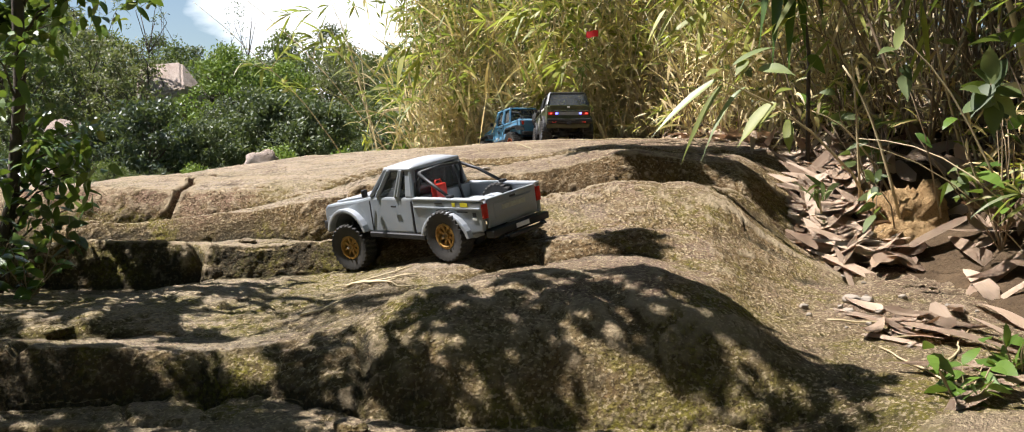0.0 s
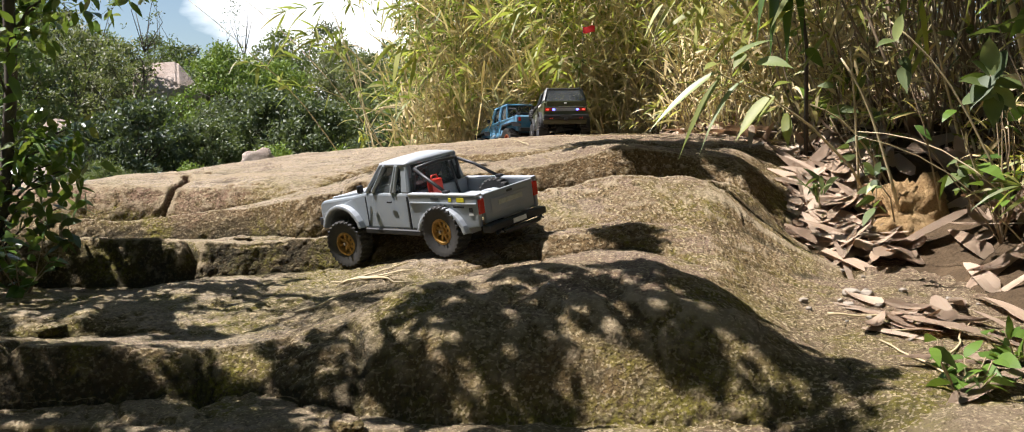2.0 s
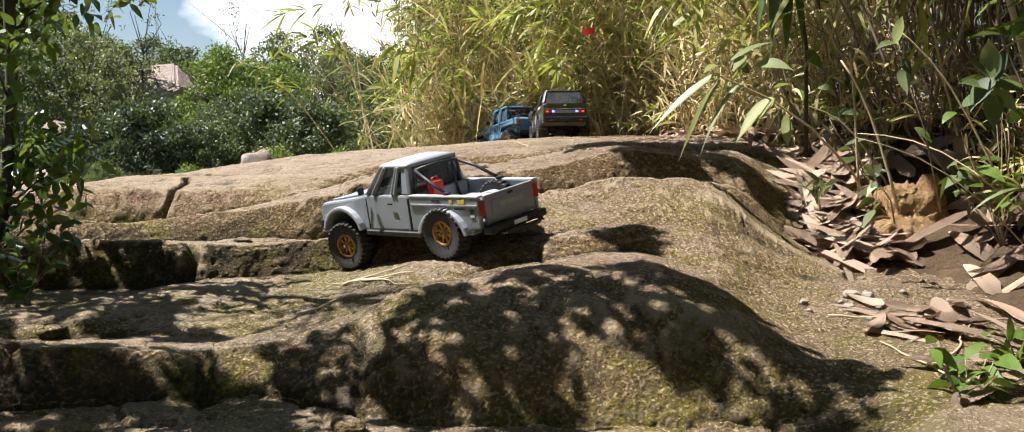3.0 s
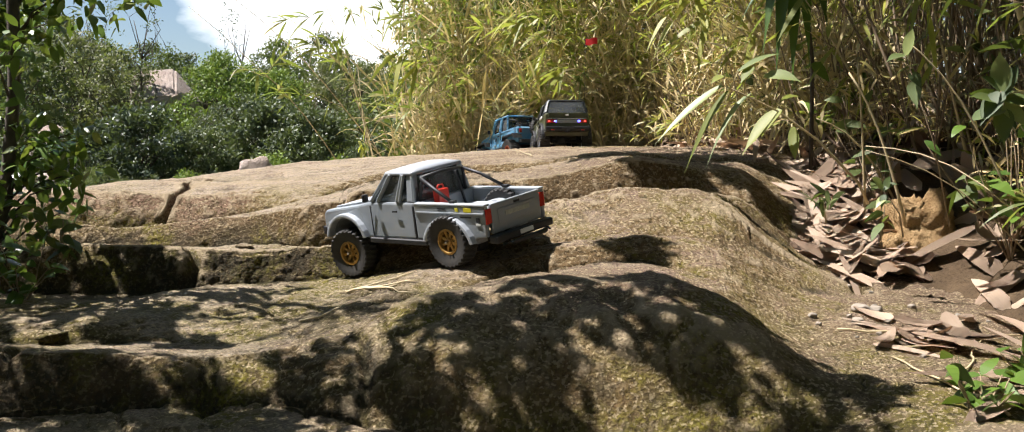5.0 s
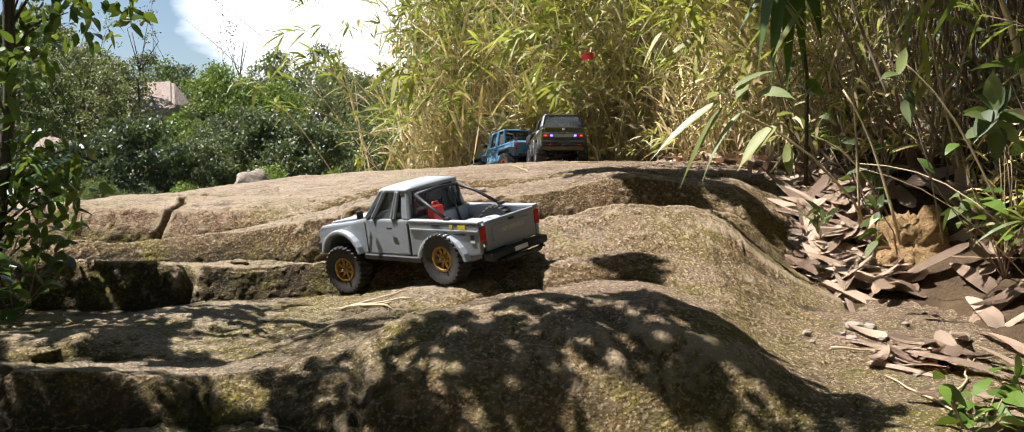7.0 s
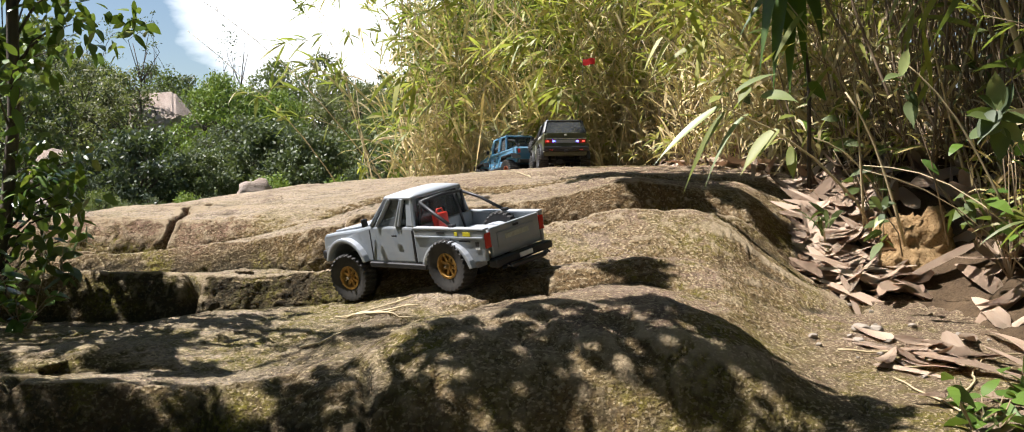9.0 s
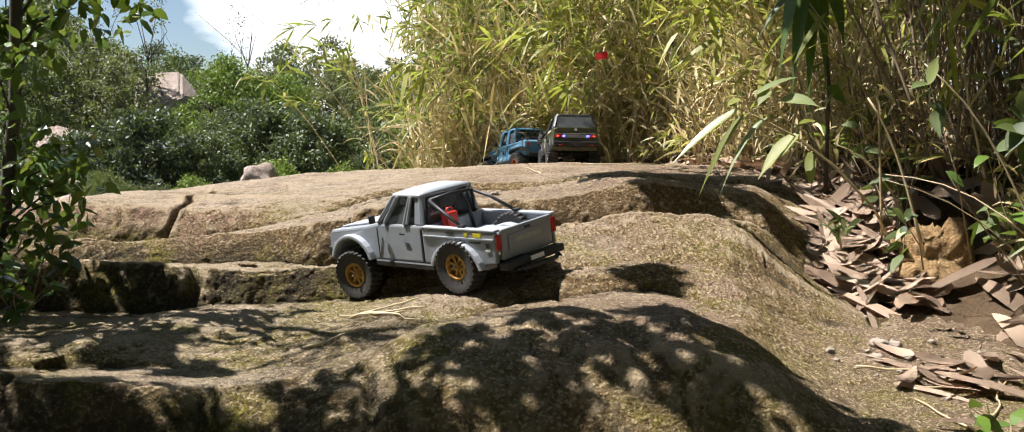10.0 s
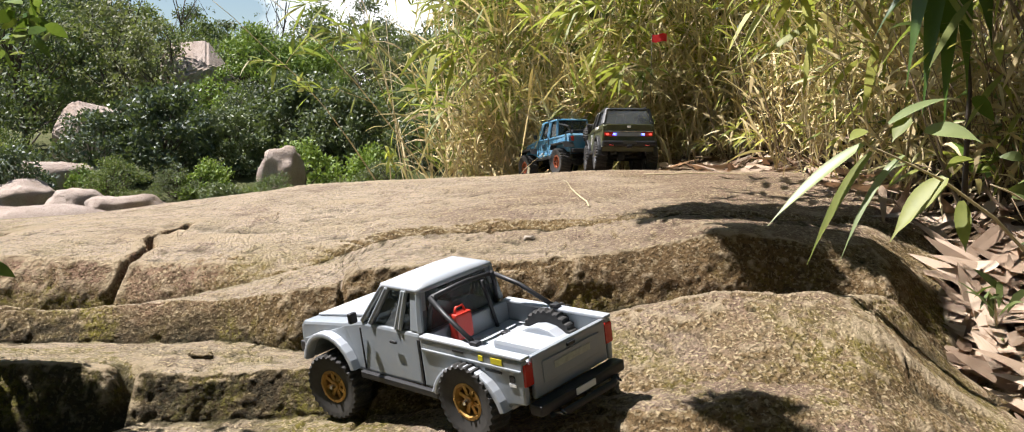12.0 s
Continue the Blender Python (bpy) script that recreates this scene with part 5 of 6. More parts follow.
def bank_tree():
    """An added tree on the bank, out of view, whose high crown shades the thicket below it."""
    global RNG
    RNG = np.random.default_rng(55)
    t = empty("bank_tree", Matrix.Translation((1.75, 2.5, .75)))
    trunk = [(0, 0, -.1), (-.1, 0, .4), (-.2, -.02, .9), (-.4, -.05, 1.4), (-.7, -.1, 1.8)]
    part("trunk", mesh_of("trunk", *tubes([trunk], [(.03, .012)], 8)), BARK, t)
    k = SUN_DIR / SUN_DIR.z
    C, R, limbs, rad = [], [], [], []
    for i in range(120):
        x, y = RNG.uniform(1.15, 3.0), RNG.uniform(1.2, 4.0)
        if RNG.uniform() < .12 or (x < 1.2 and y > 2.3 and y < 2.75):
            continue
        h = 1.9 + .3 * math.sin(i * 1.7)
        c = np.array((x + k.x * h - 1.75, y + k.y * h - 2.5, .5 + h - .75))
        C.append(c)
        R.append(RNG.uniform(.12, .2))
        s = np.array(trunk[3 if i % 2 else 4])
        limbs.append(np.array([s, (s + c) / 2 + (0, 0, .08), c]))
        rad.append((.007, .002))
    # clusters added up the sun rays to shade the rock's upper right
    for i, (x, y, r) in enumerate(((.34, 3.02, .07), (.42, 3.08, .08), (.52, 3.04, .08), (.50, 2.84, .07), (.58, 2.90, .09), (.66, 2.84, .06), (.62, 3.12, .10), (.76, 3.10, .12), (.46, 2.76, .05))):
        h = 1.35 + .2 * math.sin(i * 2.1)
        c = np.array((x + k.x * h - 1.75, y + k.y * h - 2.5, .68 + h - .75))
        C.append(c)
        R.append(r * .8)
        s = np.array(trunk[4])
        limbs.append(np.array([s, (s + c) / 2 + (0, 0, .08), c]))
        rad.append((.005, .0015))
    part("limbwork", mesh_of("limbs", *tubes(limbs, rad, 5)), BARK, t)["kind"] = "stuff"
    P, D, L, W = leaf_cloud(C, np.array(R), 120, .075, .032, 56, .5)
    broad_leaves("crown", P, D, L, W, BROAD_LEAF, t)
    return tagged(t, "added unseen leafy tree rooted in the bank to shade it", "tree")


bank_tree()


def small_plant(name, x, y, z, spread, height, n, leaf, seed, mat, label, stems=7, lean=(0, 0)):
    """A leafy herb: stems from one root, each leaf a part of its own."""
    global RNG
    RNG = np.random.default_rng(seed)
    t = empty(name, Matrix.Translation((x, y, z)))
    tips = []
    for s in range(stems):
        a = RNG.uniform(0, 6.28)
        pts = bend((0, 0, -.01), (math.cos(a) * .6 * spread / height + lean[0], math.sin(a) * .6 * spread / height + lean[1], 1), height * RNG.uniform(.6, 1.1), 6, .03, .08)
        part("stem", mesh_of("stem", *tubes([pts], [(.0018, .0009)], 5)), TWIG, t)
        tips.append(pts)
    for k in range(n):
        pts = tips[k % stems]
        p = pts[RNG.integers(2, 6)]
        d = RNG.normal(size=3) * (1, 1, .45) + (lean[0], lean[1], .25)
        size = leaf * RNG.uniform(.7, 1.25)
        v, f = blades(p[None], d[None], size, size * .46, RNG.uniform(.2, .9), .08)
        part("leaf", mesh_of("leaf", v, f, smooth=False), mat, t)
    return tagged(t, label, "plant")


small_plant("leafy_shrub", .66, 1.64, .42, .10, .10, 46, .036, 61, BROAD_LEAF, "low green leafy shrub growing beside the rock path", 9)
small_plant("leafy_shrub", .78, 1.72, .43, .10, .09, 34, .04, 62, BROAD_LEAF, "low green leafy shrub growing beside the rock path", 8)
small_plant("leafy_shrub", -.86, 2.36, .56, .10, .12, 26, .05, 63, BUSH_LEAF, "bright green leafy plant at the rock ledge", 6)
small_plant("leafy_shrub", -.98, 2.25, .47, .16, .18, 60, .05, 64, BROAD_LEAF, "dark green leafy plant at the rock ledge", 12)
small_plant("leafy_shrub", -1.05, 2.12, .46, .14, .14, 46, .045, 65, BROAD_LEAF, "dark green leafy plant at the rock ledge", 10)
small_plant("leafy_shrub", -.90, 2.27, .48, .12, .13, 40, .042, 68, BROAD_LEAF, "dark green leafy plant at the rock ledge", 9)
small_plant("seedling", .80, 2.36, .60, .03, .10, 7, .045, 66, BUSH_LEAF, "small seedling with pale green oval leaves", 2)
small_plant("seedling", 1.02, 2.4, .62, .06, .14, 14, .05, 67, BUSH_LEAF, "small seedling with pale green oval leaves", 4)
for i, (x, y, h) in enumerate(((.95, 2.75, .30), (1.06, 2.35, .34), (1.1, 2.1, .36), (1.0, 3.1, .32), (1.22, 2.55, .5), (1.12, 1.95, .42), (.98, 3.6, .35), (1.18, 2.2, .6), (1.3, 2.9, .6))):
    small_plant("bank_shrub", x, y, float(bank_z(np.array(x), np.array(y))), .16, h, 20, .058, 70 + i, BROAD_LEAF if i % 2 else BUSH_LEAF, "broad-leaved green shrub rooted in the bank", 9, (-.25, -.1))


def bamboo_spray(name, root, d, length, n, leaf, seed, droop, label, mat=BAMBOO_LEAF, toward=(-.7, -.3, -.3)):
    """A hanging bamboo branch: a stem and single long leaves."""
    global RNG
    RNG = np.random.default_rng(seed)
    t = empty(name, Matrix.Translation(root))
    pts = bend((0, 0, 0), d, length, 9, droop, .04)
    part("stem", mesh_of("stem", *tubes([pts], [(.004, .0012)], 6)), CANE, t)
    for k in range(n):
        p = pts[RNG.integers(4, 9)] + RNG.normal(size=3) * .02
        dd = np.array(toward) + RNG.normal(size=3) * .45
        L = leaf * RNG.uniform(.6, 1.2)
        v, f = blades(p[None], dd[None], L, L * RNG.uniform(.10, .15), RNG.uniform(.3, 1.1), .05)
        part("leaf", mesh_of("leaf", v, f, smooth=False), mat, t)
    return tagged(t, label, "bamboo")


SPRAY = "hanging bamboo branch with long green leaves over the rock edge"
# paler than BAMBOO_LEAF: a glossy sheen is put into the leaf colour
PALE_SHEEN_LEAF = leaf_material("pale_sheen_leaf", (0.23, 0.30, 0.13), (0.31, 0.36, 0.18), (0.34, 0.37, 0.11), 0.4, 0.35)


def leaf_at(parent, base, tip, width, mat, sag=.03, name="leaf"):
    """One pointed leaf from its base to its tip, arched, with a fold along its rib."""
    p, q = Vector(base) - parent.matrix_world.translation, Vector(tip) - parent.matrix_world.translation
    d = q - p
    s_ = d.cross(Vector((-.5, -.55, .67))).normalized()
    n_ = s_.cross(d).normalized()
    bm = bmesh.new()
    rows = []
    for k in range(9):
        u = k / 8
        c = p + d * u + Vector((0, 0, sag * 4 * u * (1 - u)))
        w = width * .60 * (math.sin(math.pi * min(1, u * 1.05 + .04) ** .8) ** .8 if k < 8 else .02)
        rows.append([bm.verts.new(c + s_ * w * j - n_ * (w * .25 * (1 - abs(j)))) for j in (-1, 0, 1)])
    for r0, r1 in zip(rows, rows[1:]):
        for j in range(2):
            bm.faces.new((r0[j], r1[j], r1[j + 1], r0[j + 1]))
    return part(name, bm, mat, parent, smooth=True)


def overhanging_branch():
    """The bamboo branch that hangs out over the rock edge with long drooping leaves."""
    t = empty("bamboo_branch", Matrix.Translation((.93, 2.72, .60)))
    stem = [(0, 0, 0), (-.06, -.03, .10), (-.17, -.07, .20), (-.27, -.10, .265), (-.36, -.12, .305), (-.42, -.13, .33)]
    part("stem", mesh_of("stem", *tubes([stem], [(.004, .0012)], 6)), CANE, t)
    green, pale = BAMBOO_LEAF, PALE_SHEEN_LEAF
    for bx, by, bz, tx, ty, tz, w, mat, sag in (
            (.53, 2.60, .925, .375, 2.58, .79, .020, pale, .012), (.54, 2.60, .91, .445, 2.60, .725, .017, green, .02), (.595, 2.61, .905, .485, 2.56, .735, .012, pale, .03),
            (.665, 2.62, .87, .575, 2.60, .765, .036, green, .012), (.625, 2.61, .945, .70, 2.57, .925, .026, pale, .01), (.565, 2.60, .955, .67, 2.62, .995, .016, pale, .01),
            (.595, 2.60, .965, .565, 2.58, .925, .024, green, .004), (.71, 2.63, .90, .655, 2.60, .88, .020, green, .008), (.53, 2.60, .945, .50, 2.59, .925, .020, green, .004),
            (.70, 2.64, .83, .695, 2.60, .75, .022, green, .0)):
        leaf_at(t, (bx, by, bz), (tx, ty, tz), w, mat, sag)
    tagged(t, SPRAY, "bamboo")


def strap_leaves():
    t = empty("strap_leaf_plant", Matrix.Translation((.86, 3.02, .72)))
    part("stem", mesh_of("stem", *tubes([[(0, 0, 0), (.0, .0, .3), (-.03, 0, .55), (-.05, 0, .66)]], [(.006, .003)], 6)), BARK, t)
    for k, (tx, tz, w) in enumerate(((.70, 1.02, .034), (.74, .97, .038), (.79, .94, .036), (.84, 1.0, .03), (.66, 1.12, .026), (.90, 1.10, .03))):
        leaf_at(t, (.81 + .012 * k - .03, 3.0, 1.36 - .02 * k), (tx, 2.92 + .02 * k, tz), w, BROAD_LEAF, .05)
    tagged(t, "dark green plant with broad strap leaves hanging from a stem", "plant")


def oval_sprout(root, stem_top, leaves, size, label):
    """A thin sprout with oval leaves that fan out from its tip. leaves: angle and share of the size."""
    t = empty("sprout", Matrix.Translation(root))
    top = Vector(stem_top)
    d = top - Vector(root)
    part("stem", mesh_of("stem", *tubes([[(0, 0, 0), tuple(d * .5 + Vector((.012, 0, 0))), tuple(d)]], [(.002, .001)], 5)), TWIG, t)
    for k, (a, f) in enumerate(leaves):
        b = top - d * (.05 * (k % 4))
        tip = b + Vector((math.cos(radians(a)), -.25, math.sin(radians(a)))) * size * f
        leaf_at(t, b, tip, size * f * .42, (PALE_SHEEN_LEAF, BUSH_LEAF)[k % 3 > 0], .006)
    tagged(t, label, "plant")


OVAL = "thin sprout with pale green oval leaves in the bank"
overhanging_branch()
strap_leaves()
oval_sprout((.83, 2.32, .60), (.775, 2.285, .695), ((140, 1), (75, .9), (-110, .9), (-135, 1), (20, .8)), .036, OVAL)
oval_sprout((1.06, 2.33, .66), (1.0, 2.29, .885), ((100, 1), (70, .9), (172, 1), (200, 1.1), (235, 1.1), (-15, 1), (-50, .9), (-95, 1), (150, .7)), .075, OVAL)
oval_sprout((.93, 2.34, .62), (.815, 2.29, .955), ((80, 1), (170, .55), (-60, .8), (-85, 1.1), (200, .9)), .05, OVAL)
bamboo_spray("bamboo_branch", (1.10, 3.0, .7), (-.4, 0, 1.0), .62, 20, .12, 83, .06, SPRAY)
bamboo_spray("bamboo_branch", (1.15, 2.7, .7), (-.25, -.1, 1.0), .66, 18, .12, 84, .06, SPRAY, toward=(-.3, -.3, -.8))
bamboo_spray("bamboo_branch", (1.2, 2.3, .7), (-.3, -.1, 1.0), .55, 22, .13, 85, .06, SPRAY, BUSH_LEAF, (-.3, -.2, .2))
bamboo_spray("bamboo_branch", (1.1, 3.5, .8), (-.6, 0, 1.0), .7, 28, .15, 86, .08, SPRAY)
bamboo_spray("bamboo_branch", (.95, 4.2, .8), (-.4, 0, 1.0), .8, 30, .15, 87, .08, SPRAY)
bamboo_spray("bamboo_branch", (.5, 5.0, .75), (-.4, -.2, 1.0), .8, 34, .16, 88, .08, SPRAY)
bamboo_spray("bamboo_branch", (.0, 5.3, .7), (-.5, -.2, 1.0), .8, 34, .16, 89, .08, SPRAY)
bamboo_spray("bamboo_branch", (.25, 5.2, .72), (-.2, -.2, 1.0), .7, 34, .16, 90, .08, SPRAY)


bamboo_spray("grass_tuft", (-.66, 4.9, floor_z(-.66, 4.9)), (.0, -.1, 1.0), .12, 16, .12, 91, .0, "tuft of yellow-green grass behind the rock crest", BAMBOO_LEAF, (0, -.1, 1.0))
bamboo_spray("grass_tuft", (.82, 2.75, floor_z(.82, 2.75)), (.0, -.1, 1.0), .10, 12, .10, 92, .0, "tuft of green grass at the rock edge", BUSH_LEAF, (-.2, -.1, 1.0))


def arching_bamboo():
    """An added cane that leans out over the rock from the bank, its leaves out of view, to shade the upper edge."""
    global RNG
    RNG = np.random.default_rng(95)
    t = empty("arching_bamboo", Matrix.Translation((1.3, 3.5, .8)))
    pts = np.array([(0, 0, -.05), (-.1, 0, .5), (-.4, -.03, .88), (-.8, -.07, 1.0), (-1.2, -.12, .98), (-1.4, -.2, .9)])
    part("cane", mesh_of("cane", *tubes([pts], [(.006, .002)], 6)), CANE, t)
    P, D, L, W = leaf_cloud([(-1.25, -.1, .92), (-1.05, .05, .95), (-.95, -.25, .94), (-1.2, .3, .95), (-.85, .2, .98), (-.8, -.05, .98), (-1.3, -.35, .9)], .11, 30, .15, .022, 96, .5)
    broad_leaves("foliage", P, D, L, W, BAMBOO_LEAF, t)
    return tagged(t, "added long bamboo cane arching over the rock from the bank to shade it", "bamboo")


arching_bamboo()

UNDER = bamboo_clump("undergrowth", 14, .5, 150, 15, (-.1, -.05), 170, .16, (.05, .10), (.05, .16), BROWN_SHADE_STEM)
ur = random.Random(12)
for k in range(22):
    y = 1.75 + .15 * k + ur.uniform(-.05, .05)
    x = float(bank_foot(np.array(y))) + ur.uniform(.16, .42)
    m = pose(x, y, float(bank_z(np.array(x), np.array(y))) - .02, 0, 0, ur.uniform(-60, 60)) @ Matrix.Scale(ur.uniform(.7, 1.1), 4)
    ob = UNDER if k == 0 else copy_thing(UNDER, m)
    ob.matrix_world = m
    tagged(ob, "tangled dry undergrowth of thin stems on the bank", "undergrowth", group="undergrowth on the bank")

# pale stalks leaning out of the bank
for i, (a, b, r) in enumerate((((1.02, 2.25, .645), (.81, 2.3, .99), .0026), ((1.16, 2.38, .72), (1.0, 2.32, 1.16), .009), ((1.10, 2.28, .52), (.745, 2.3, .77), .0014), ((1.05, 2.2, .6), (.8, 2.45, .78), .0018), ((.95, 2.6, .6), (.82, 2.62, .95), .004),
                               ((1.0, 2.75, .62), (.78, 2.72, .85), .003), ((1.2, 2.2, .62), (1.0, 2.05, .80), .0022), ((.9, 2.72, .62), (.86, 2.68, .98), .0035))):
    p, q = np.array(a), np.array(b)
    pts = [p + (q - p) * u + np.array((0, 0, .05 * math.sin(3.1 * u))) for u in np.linspace(0, 1, 7)]
    tagged(part("dry_stalk", mesh_of("dry_stalk", *tubes([pts], [(r, r * .5)], 6)), CANE), "dry pale bamboo stalk leaning out of the bank", "stalk", group="dry stalks")


# ---- leaf litter ----
def litter_leaf(name, L, W, seed):
    """A dry bamboo sheath: long, curled across and along."""
    r = random.Random(seed)
    bm = bmesh.new()
    rows = []
    c1, c2, tw = r.uniform(-.15, .2), r.uniform(-.1, .12), radians(r.uniform(-28, 28))
    side = r.uniform(-.1, .1)
    for i in range(8):
        u = i / 7
        w = W / 2 * min(1, 6 * u + .25) * (1 - u ** 2.2) ** .8 + .0008
        a = tw * (u - .5)
        row = []
        for j in (-1, 0, 1):
            row.append(bm.verts.new((L * (u - .5), j * w * math.cos(a) + side * L * u * (1 - u), j * w * math.sin(a) + c1 * L * (u - .5) ** 2 * 2 + abs(j) * w * c2 + W * .12)))
        rows.append(row)
    for i in range(7):
        for j in range(2):
            bm.faces.new((rows[i][j], rows[i + 1][j], rows[i + 1][j + 1], rows[i][j + 1]))
    bmesh.ops.solidify(bm, geom=list(bm.faces), thickness=.0004)
    me = bpy.data.meshes.new(name)
    bm.to_mesh(me)
    bm.free()
    return me


def dry_material():
    m = Nodes("dry_sheath", 0.7, spec=0.3)
    c = m.mix(m.rand(), (0.33, 0.23, 0.155), (0.55, 0.43, 0.32))
    c = m.mix(m.ramp(m.noise(30, 4, stretch=(1, 14, 1)), .5, .75, 0, .5), c, (0.42, 0.28, 0.18))
    m.color(c)
    m.bump(m.noise(60, 3, stretch=(1, 20, 1)), .4, .002)
    return m.mat


SHEATH = dry_material()
LEAVES = [litter_leaf("dry_leaf", L, W, i) for i, (L, W) in enumerate(((.15, .030), (.19, .033), (.12, .030), (.24, .036), (.18, .019), (.08, .026)))]
for me in LEAVES:
    me.materials.append(SHEATH)


lr = random.Random(9)
litter = empty("leaf_litter", Matrix.Translation((.9, 2.5, .5)))
tagged(litter, "heap of pale dry bamboo leaves at the foot of the bank", "leaf litter")


def drop(parent, x, y, me, flat=14, up=.004, heading=None):
    o = new("dry_leaf", me)
    o.parent = parent
    gx = (floor_z(x + .03, y) - floor_z(x - .03, y)) / .06
    gy = (floor_z(x, y + .03) - floor_z(x, y - .03)) / .06
    n = Vector((-max(-1.2, min(1.2, gx)), -max(-1.2, min(1.2, gy)), 1)).normalized()
    q = Vector((0, 0, 1)).rotation_difference(n).to_matrix().to_4x4()
    m = Matrix.Translation((x, y, floor_z(x, y) + up)) @ q @ pose(0, 0, 0, lr.gauss(0, flat), lr.gauss(0, flat), heading if heading is not None else lr.uniform(0, 360))
    o.matrix_basis = parent.matrix_basis.inverted() @ m
    return o


for k in range(230):
    u = lr.random()
    y = 2.50 + .45 * u
    x = .80 + .03 * math.sin(9 * u) + lr.uniform(-.02, .16) * (1.1 - .4 * u)
    if abs(x - .985) < .08 and abs(y - 2.62) < .10:
        continue
    drop(litter, x, y, lr.choice(LEAVES), 14, lr.uniform(.004, .035), lr.gauss(118, 32))
litter_b = empty("leaf_litter", Matrix.Translation((.9, 4.0, .75)))
tagged(litter_b, "scattered pale dry bamboo leaves along the bank", "leaf litter")
for k in range(240):
    y = lr.uniform(2.9, 5.0)
    x = float(bank_foot(np.array(y))) + lr.uniform(-.12, .5)
    drop(litter_b, x, y, lr.choice(LEAVES), 18, lr.uniform(.004, .03))
litter_d = empty("leaf_litter", Matrix.Translation((1.1, 2.6, .6)))
tagged(litter_d, "tangle of dry brown leaves caught in the bank stems", "leaf litter")
for k in range(170):
    y = lr.uniform(2.2, 3.1)
    x = float(bank_foot(np.array(y))) + lr.uniform(.08, .45)
    if abs(x - .985) < .10 and abs(y - 2.6) < .14:
        continue
    drop(litter_d, x, y, lr.choice(LEAVES), 34, lr.uniform(.005, .06))
litter_c = empty("leaf_litter", Matrix.Translation((1.0, 2.0, .45)))
tagged(litter_c, "dry leaves and husks strewn on the path and bank", "leaf litter")
for k in range(46):
    y = lr.uniform(1.5, 2.4)
    x = 1.02 + lr.uniform(-.05, .35)
    drop(litter_c, x, y, lr.choice(LEAVES), 20, lr.uniform(.004, .03))
for k in range(22):
    drop(litter_c, lr.gauss(.74, .07), lr.gauss(2.03, .05), lr.choice((LEAVES[2], LEAVES[4], LEAVES[5])), 8, .004)
for x, y, a, i in ((.80, 1.93, -55, 3), (.87, 1.90, 110, 3), (.90, 1.86, 70, 3), (.72, 1.72, 160, 3), (.80, 1.72, 10, 3), (.70, 1.64, 30, 1), (.93, 2.10, 95, 1), (.98, 2.28, 80, 1), (.90, 1.78, 20, 3)):
    drop(litter_c, x, y, LEAVES[i], 6, .012, a)
RNG = np.random.default_rng(97)
curl = empty("fallen_leaf", Matrix.Translation((.65, 2.68, floor_z(.65, 2.68) + .006)))
v, f = blades(np.zeros((1, 3)), np.array([(-.24, -.21, .02)]), .30, .026, .12, .15)
part("leaf", mesh_of("leaf", v, f), plain("dark_dry_leaf", (.14, .085, .045), .7, vary=.6, scale=40), curl)
tagged(curl, "long dark brown leaf lying on the rock edge", "leaf")


def fallen_twigs():
    """Thin straws that lie on the rock."""
    for i, (x, y, a, L) in enumerate(((-.19, 2.2, -18, .16), (-.22, 2.21, 150, .14), (-.17, 2.17, -40, .13), (-.27, 2.12, 25, .10), (-.2, 2.24, 8, .12), (.075, 3.45, 96, .55), (.45, 3.9, 10, .35), (.80, 2.0, 15, .25), (.72, 2.06, -8, .2),
                                      (.76, 1.88, 60, .3), (.66, 1.75, 100, .28))):
        pts = []
        for u in np.linspace(-.5, .5, 9):
            px, py = x + L * u * math.cos(radians(a)) + .006 * math.sin(9 * u + i), y + L * u * math.sin(radians(a))
            pts.append((px, py, floor_z(px, py) + .004))
        tagged(part("fallen_straw", mesh_of("fallen_straw", *tubes([pts], [(.0022, .0012)], 5)), CANE), "thin dry straw lying on the rock", "straw", group="straws on the rock")


fallen_twigs()


# ---- loose stones and boulders ----
def stone(name, x, y, z, sx, sy, sz, seed, mat, label, turn=0, rough=.25):
    bm = bmesh.new()
    bmesh.ops.create_icosphere(bm, subdivisions=5 if name == "soil_mound" else 4, radius=1)
    for v in bm.verts:
        n = noise.noise(v.co * 1.3 + Vector((seed, 0, 0))) * rough * 1.6 + noise.noise(v.co * 4 + Vector((0, seed, 0))) * rough * .35
        c = v.co * (1 + n)
        for k in range(3):
            c[k] = math.copysign(abs(c[k]) ** (1 if name == "soil_mound" else .8 if sx < .3 else .62), c[k])
        if name == "soil_mound":
            c *= 1 + .08 * noise.noise(v.co * 3.1) + .12 * noise.noise(v.co * 7) + .09 * noise.noise(v.co * 15)
        v.co = Vector((c.x * sx, c.y * sy, c.z * sz))
    o = part(name, bm, mat, smooth=True)
    o.matrix_world = pose(x, y, z, 0, 14 if sz > .4 else 0, turn)
    return tagged(o, label, {"boulder": "boulder", "soil_mound": "mound"}.get(name, "stone"))


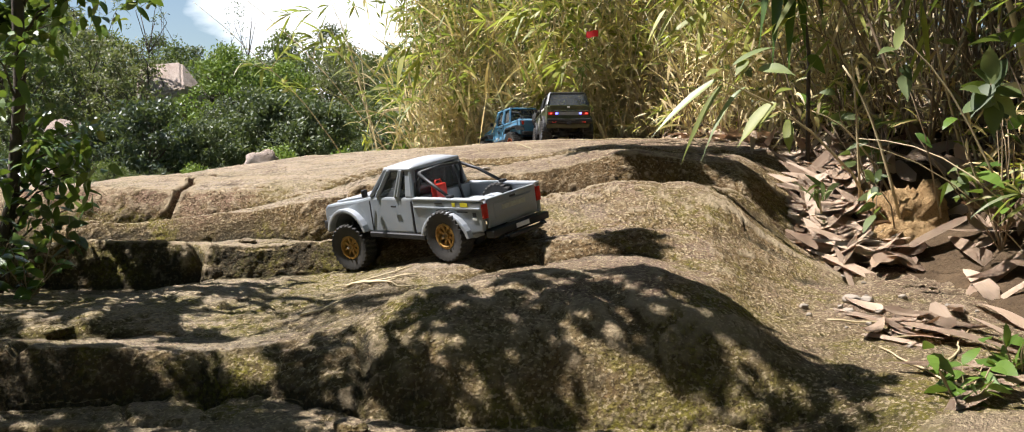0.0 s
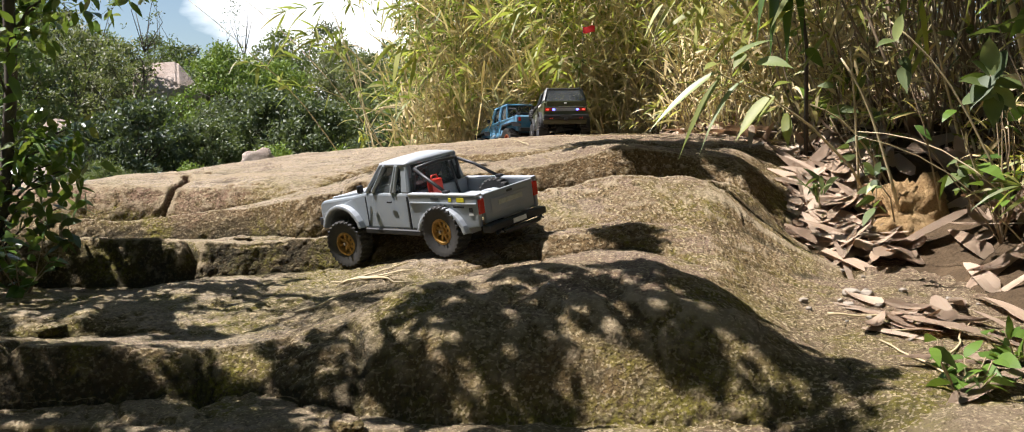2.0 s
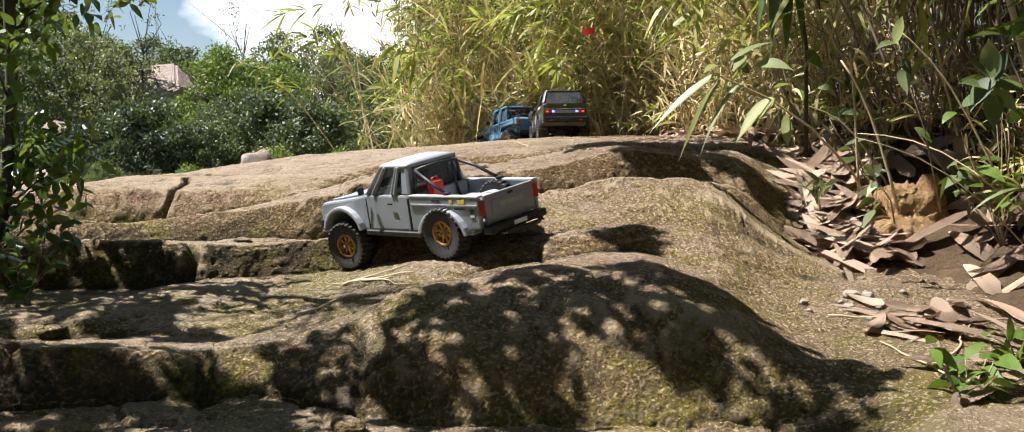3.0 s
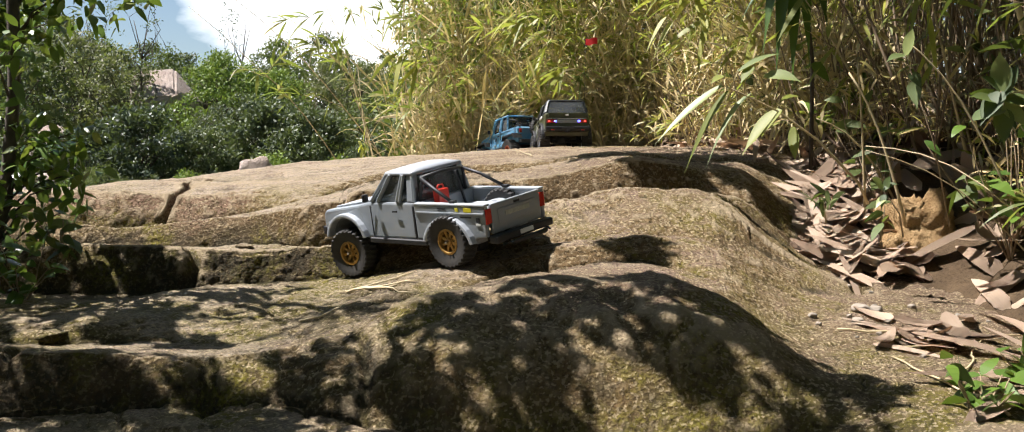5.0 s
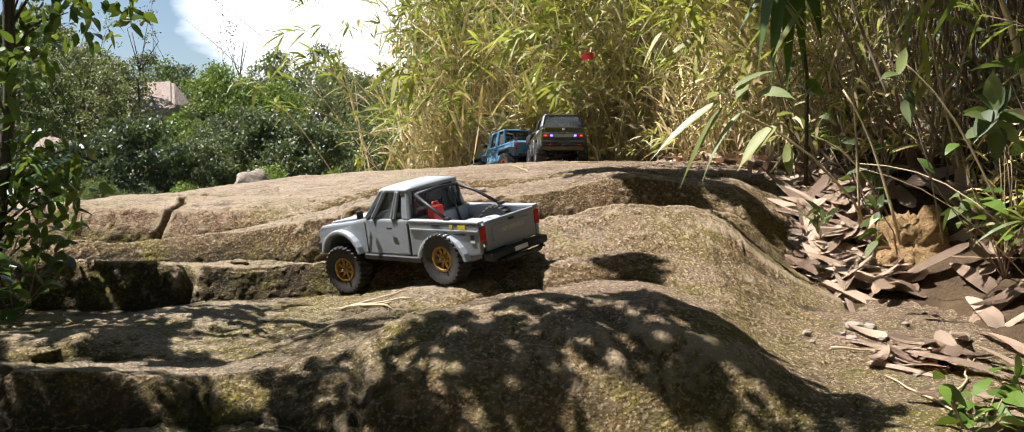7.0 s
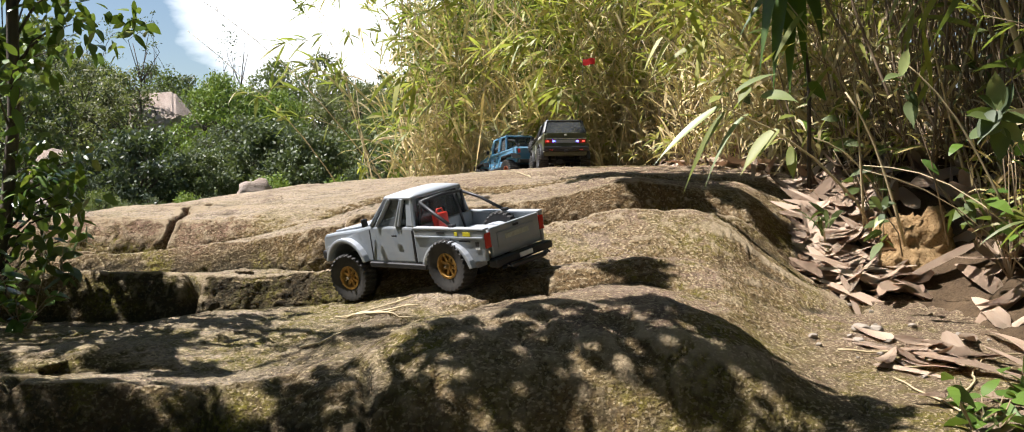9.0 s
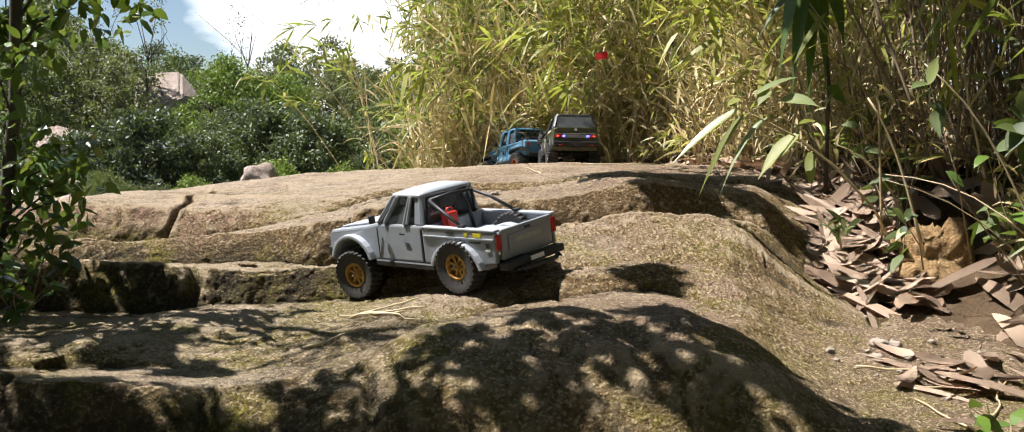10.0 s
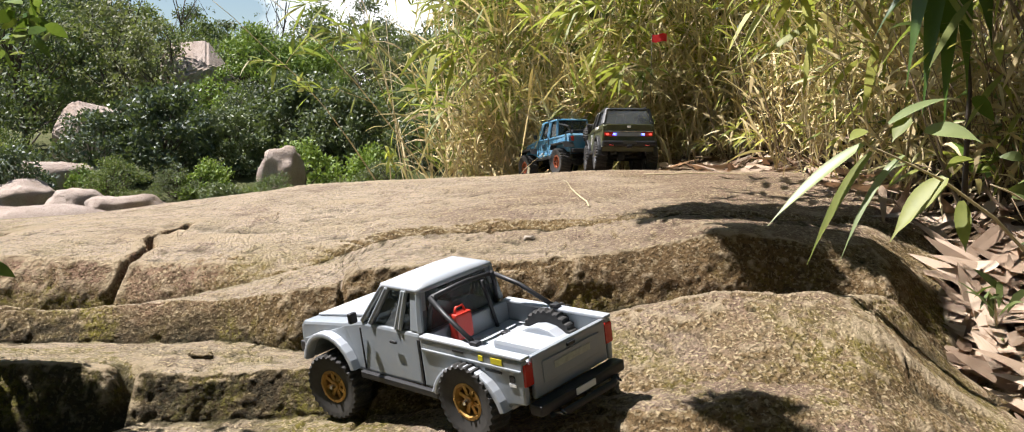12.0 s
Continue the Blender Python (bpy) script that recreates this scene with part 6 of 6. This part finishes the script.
def block_boulder(x, y, z, sx, sy, sz, seed):
    """An angular boulder: the hull of scattered corners, with broken edges."""
    r = random.Random(seed)
    bm = bmesh.new()
    for k in range(16):
        v = Vector((r.gauss(0, 1), r.gauss(0, 1), r.gauss(0, 1))).normalized()
        bm.verts.new((v.x * sx, v.y * sy, v.z * sz))
    bmesh.ops.convex_hull(bm, input=list(bm.verts))
    bmesh.ops.bevel(bm, geom=list(bm.edges), offset=sx * .06, segments=2, affect="EDGES")
    o = part("boulder", bm, BOULDER)
    o.matrix_world = pose(x, y, z, 8, 10, 30)
    return tagged(o, B_FAR, "boulder")


BOULDER = soil_material("grey_pink_boulder", (0.36, 0.28, 0.225), (0.52, 0.43, 0.37), 4)
PEBBLE = plain("pale_pebble", (.30, .255, .20), .85, vary=.5, scale=40, bump=.3)
B_FAR = "weathered pinkish boulder among the shrubs"
block_boulder(-3.72, 10.6, 1.36, .40, .38, .50, 11)
stone("soil_mound", .99, 2.64, .565, .095, .08, .12, 2.2, SOIL, "mound of bare ochre soil in the bank", 20, .3)
block_boulder(-4.2, 9.5, .74, .42, .4, .44, 9)
stone("boulder", -1.75, 7.0, .62, .13, .13, .16, 5.1, BOULDER, B_FAR, 10)
stone("boulder", -3.3, 7.0, .52, .35, .25, .16, 6.1, BOULDER, B_FAR, 30)
stone("boulder", -3.0, 6.2, .46, .22, .2, .14, 7.1, BOULDER, B_FAR, 80)
stone("boulder", -2.5, 5.9, .46, .16, .16, .12, 8.1, BOULDER, B_FAR, 120)
stone("boulder", -2.6, 5.0, .46, .34, .24, .13, 9.1, BOULDER, B_FAR, 15)
stone("boulder", -2.1, 5.6, .5, .2, .15, .09, 9.6, BOULDER, B_FAR, 35)
stone("boulder", -2.0, 4.6, .50, .3, .22, .12, 10.1, BOULDER, B_FAR, 60)
sr = random.Random(3)
for k in range(16):
    x, y = sr.gauss(.74, .09), sr.gauss(2.12, .1)
    r = sr.uniform(.003, .008)
    stone("pebble", x, y, floor_z(x, y) + r * .4, r, r * .8, r * .6, k * 1.7, PEBBLE, "small pale pebble on the rock path", k * 40)
for x, y, r in ((.705, 2.206, .014), (.735, 2.21, .011), (.68, 2.14, .010), (-.02, 3.0, .009)):
    stone("pebble", x, y, floor_z(x, y) + r * .35, r * 1.3, r, r * .6, x * 50, PEBBLE, "small pale pebble on the rock", x * 400)
for x, y, r in ((-.45, 2.6, .010), (-.3, 2.61, .012), (-.56, 2.60, .016), (-.72, 2.02, .02), (-.15, 1.66, .02), (.2, 1.60, .03), (.12, 1.58, .03), (.28, 1.6, .025)):
    stone("rock_fragment", x, y, floor_z(x, y) + r * .2, r * 1.4, r, r * .5, x * 50, ROCK, "weathered rock fragment lying on the ledge", x * 400)
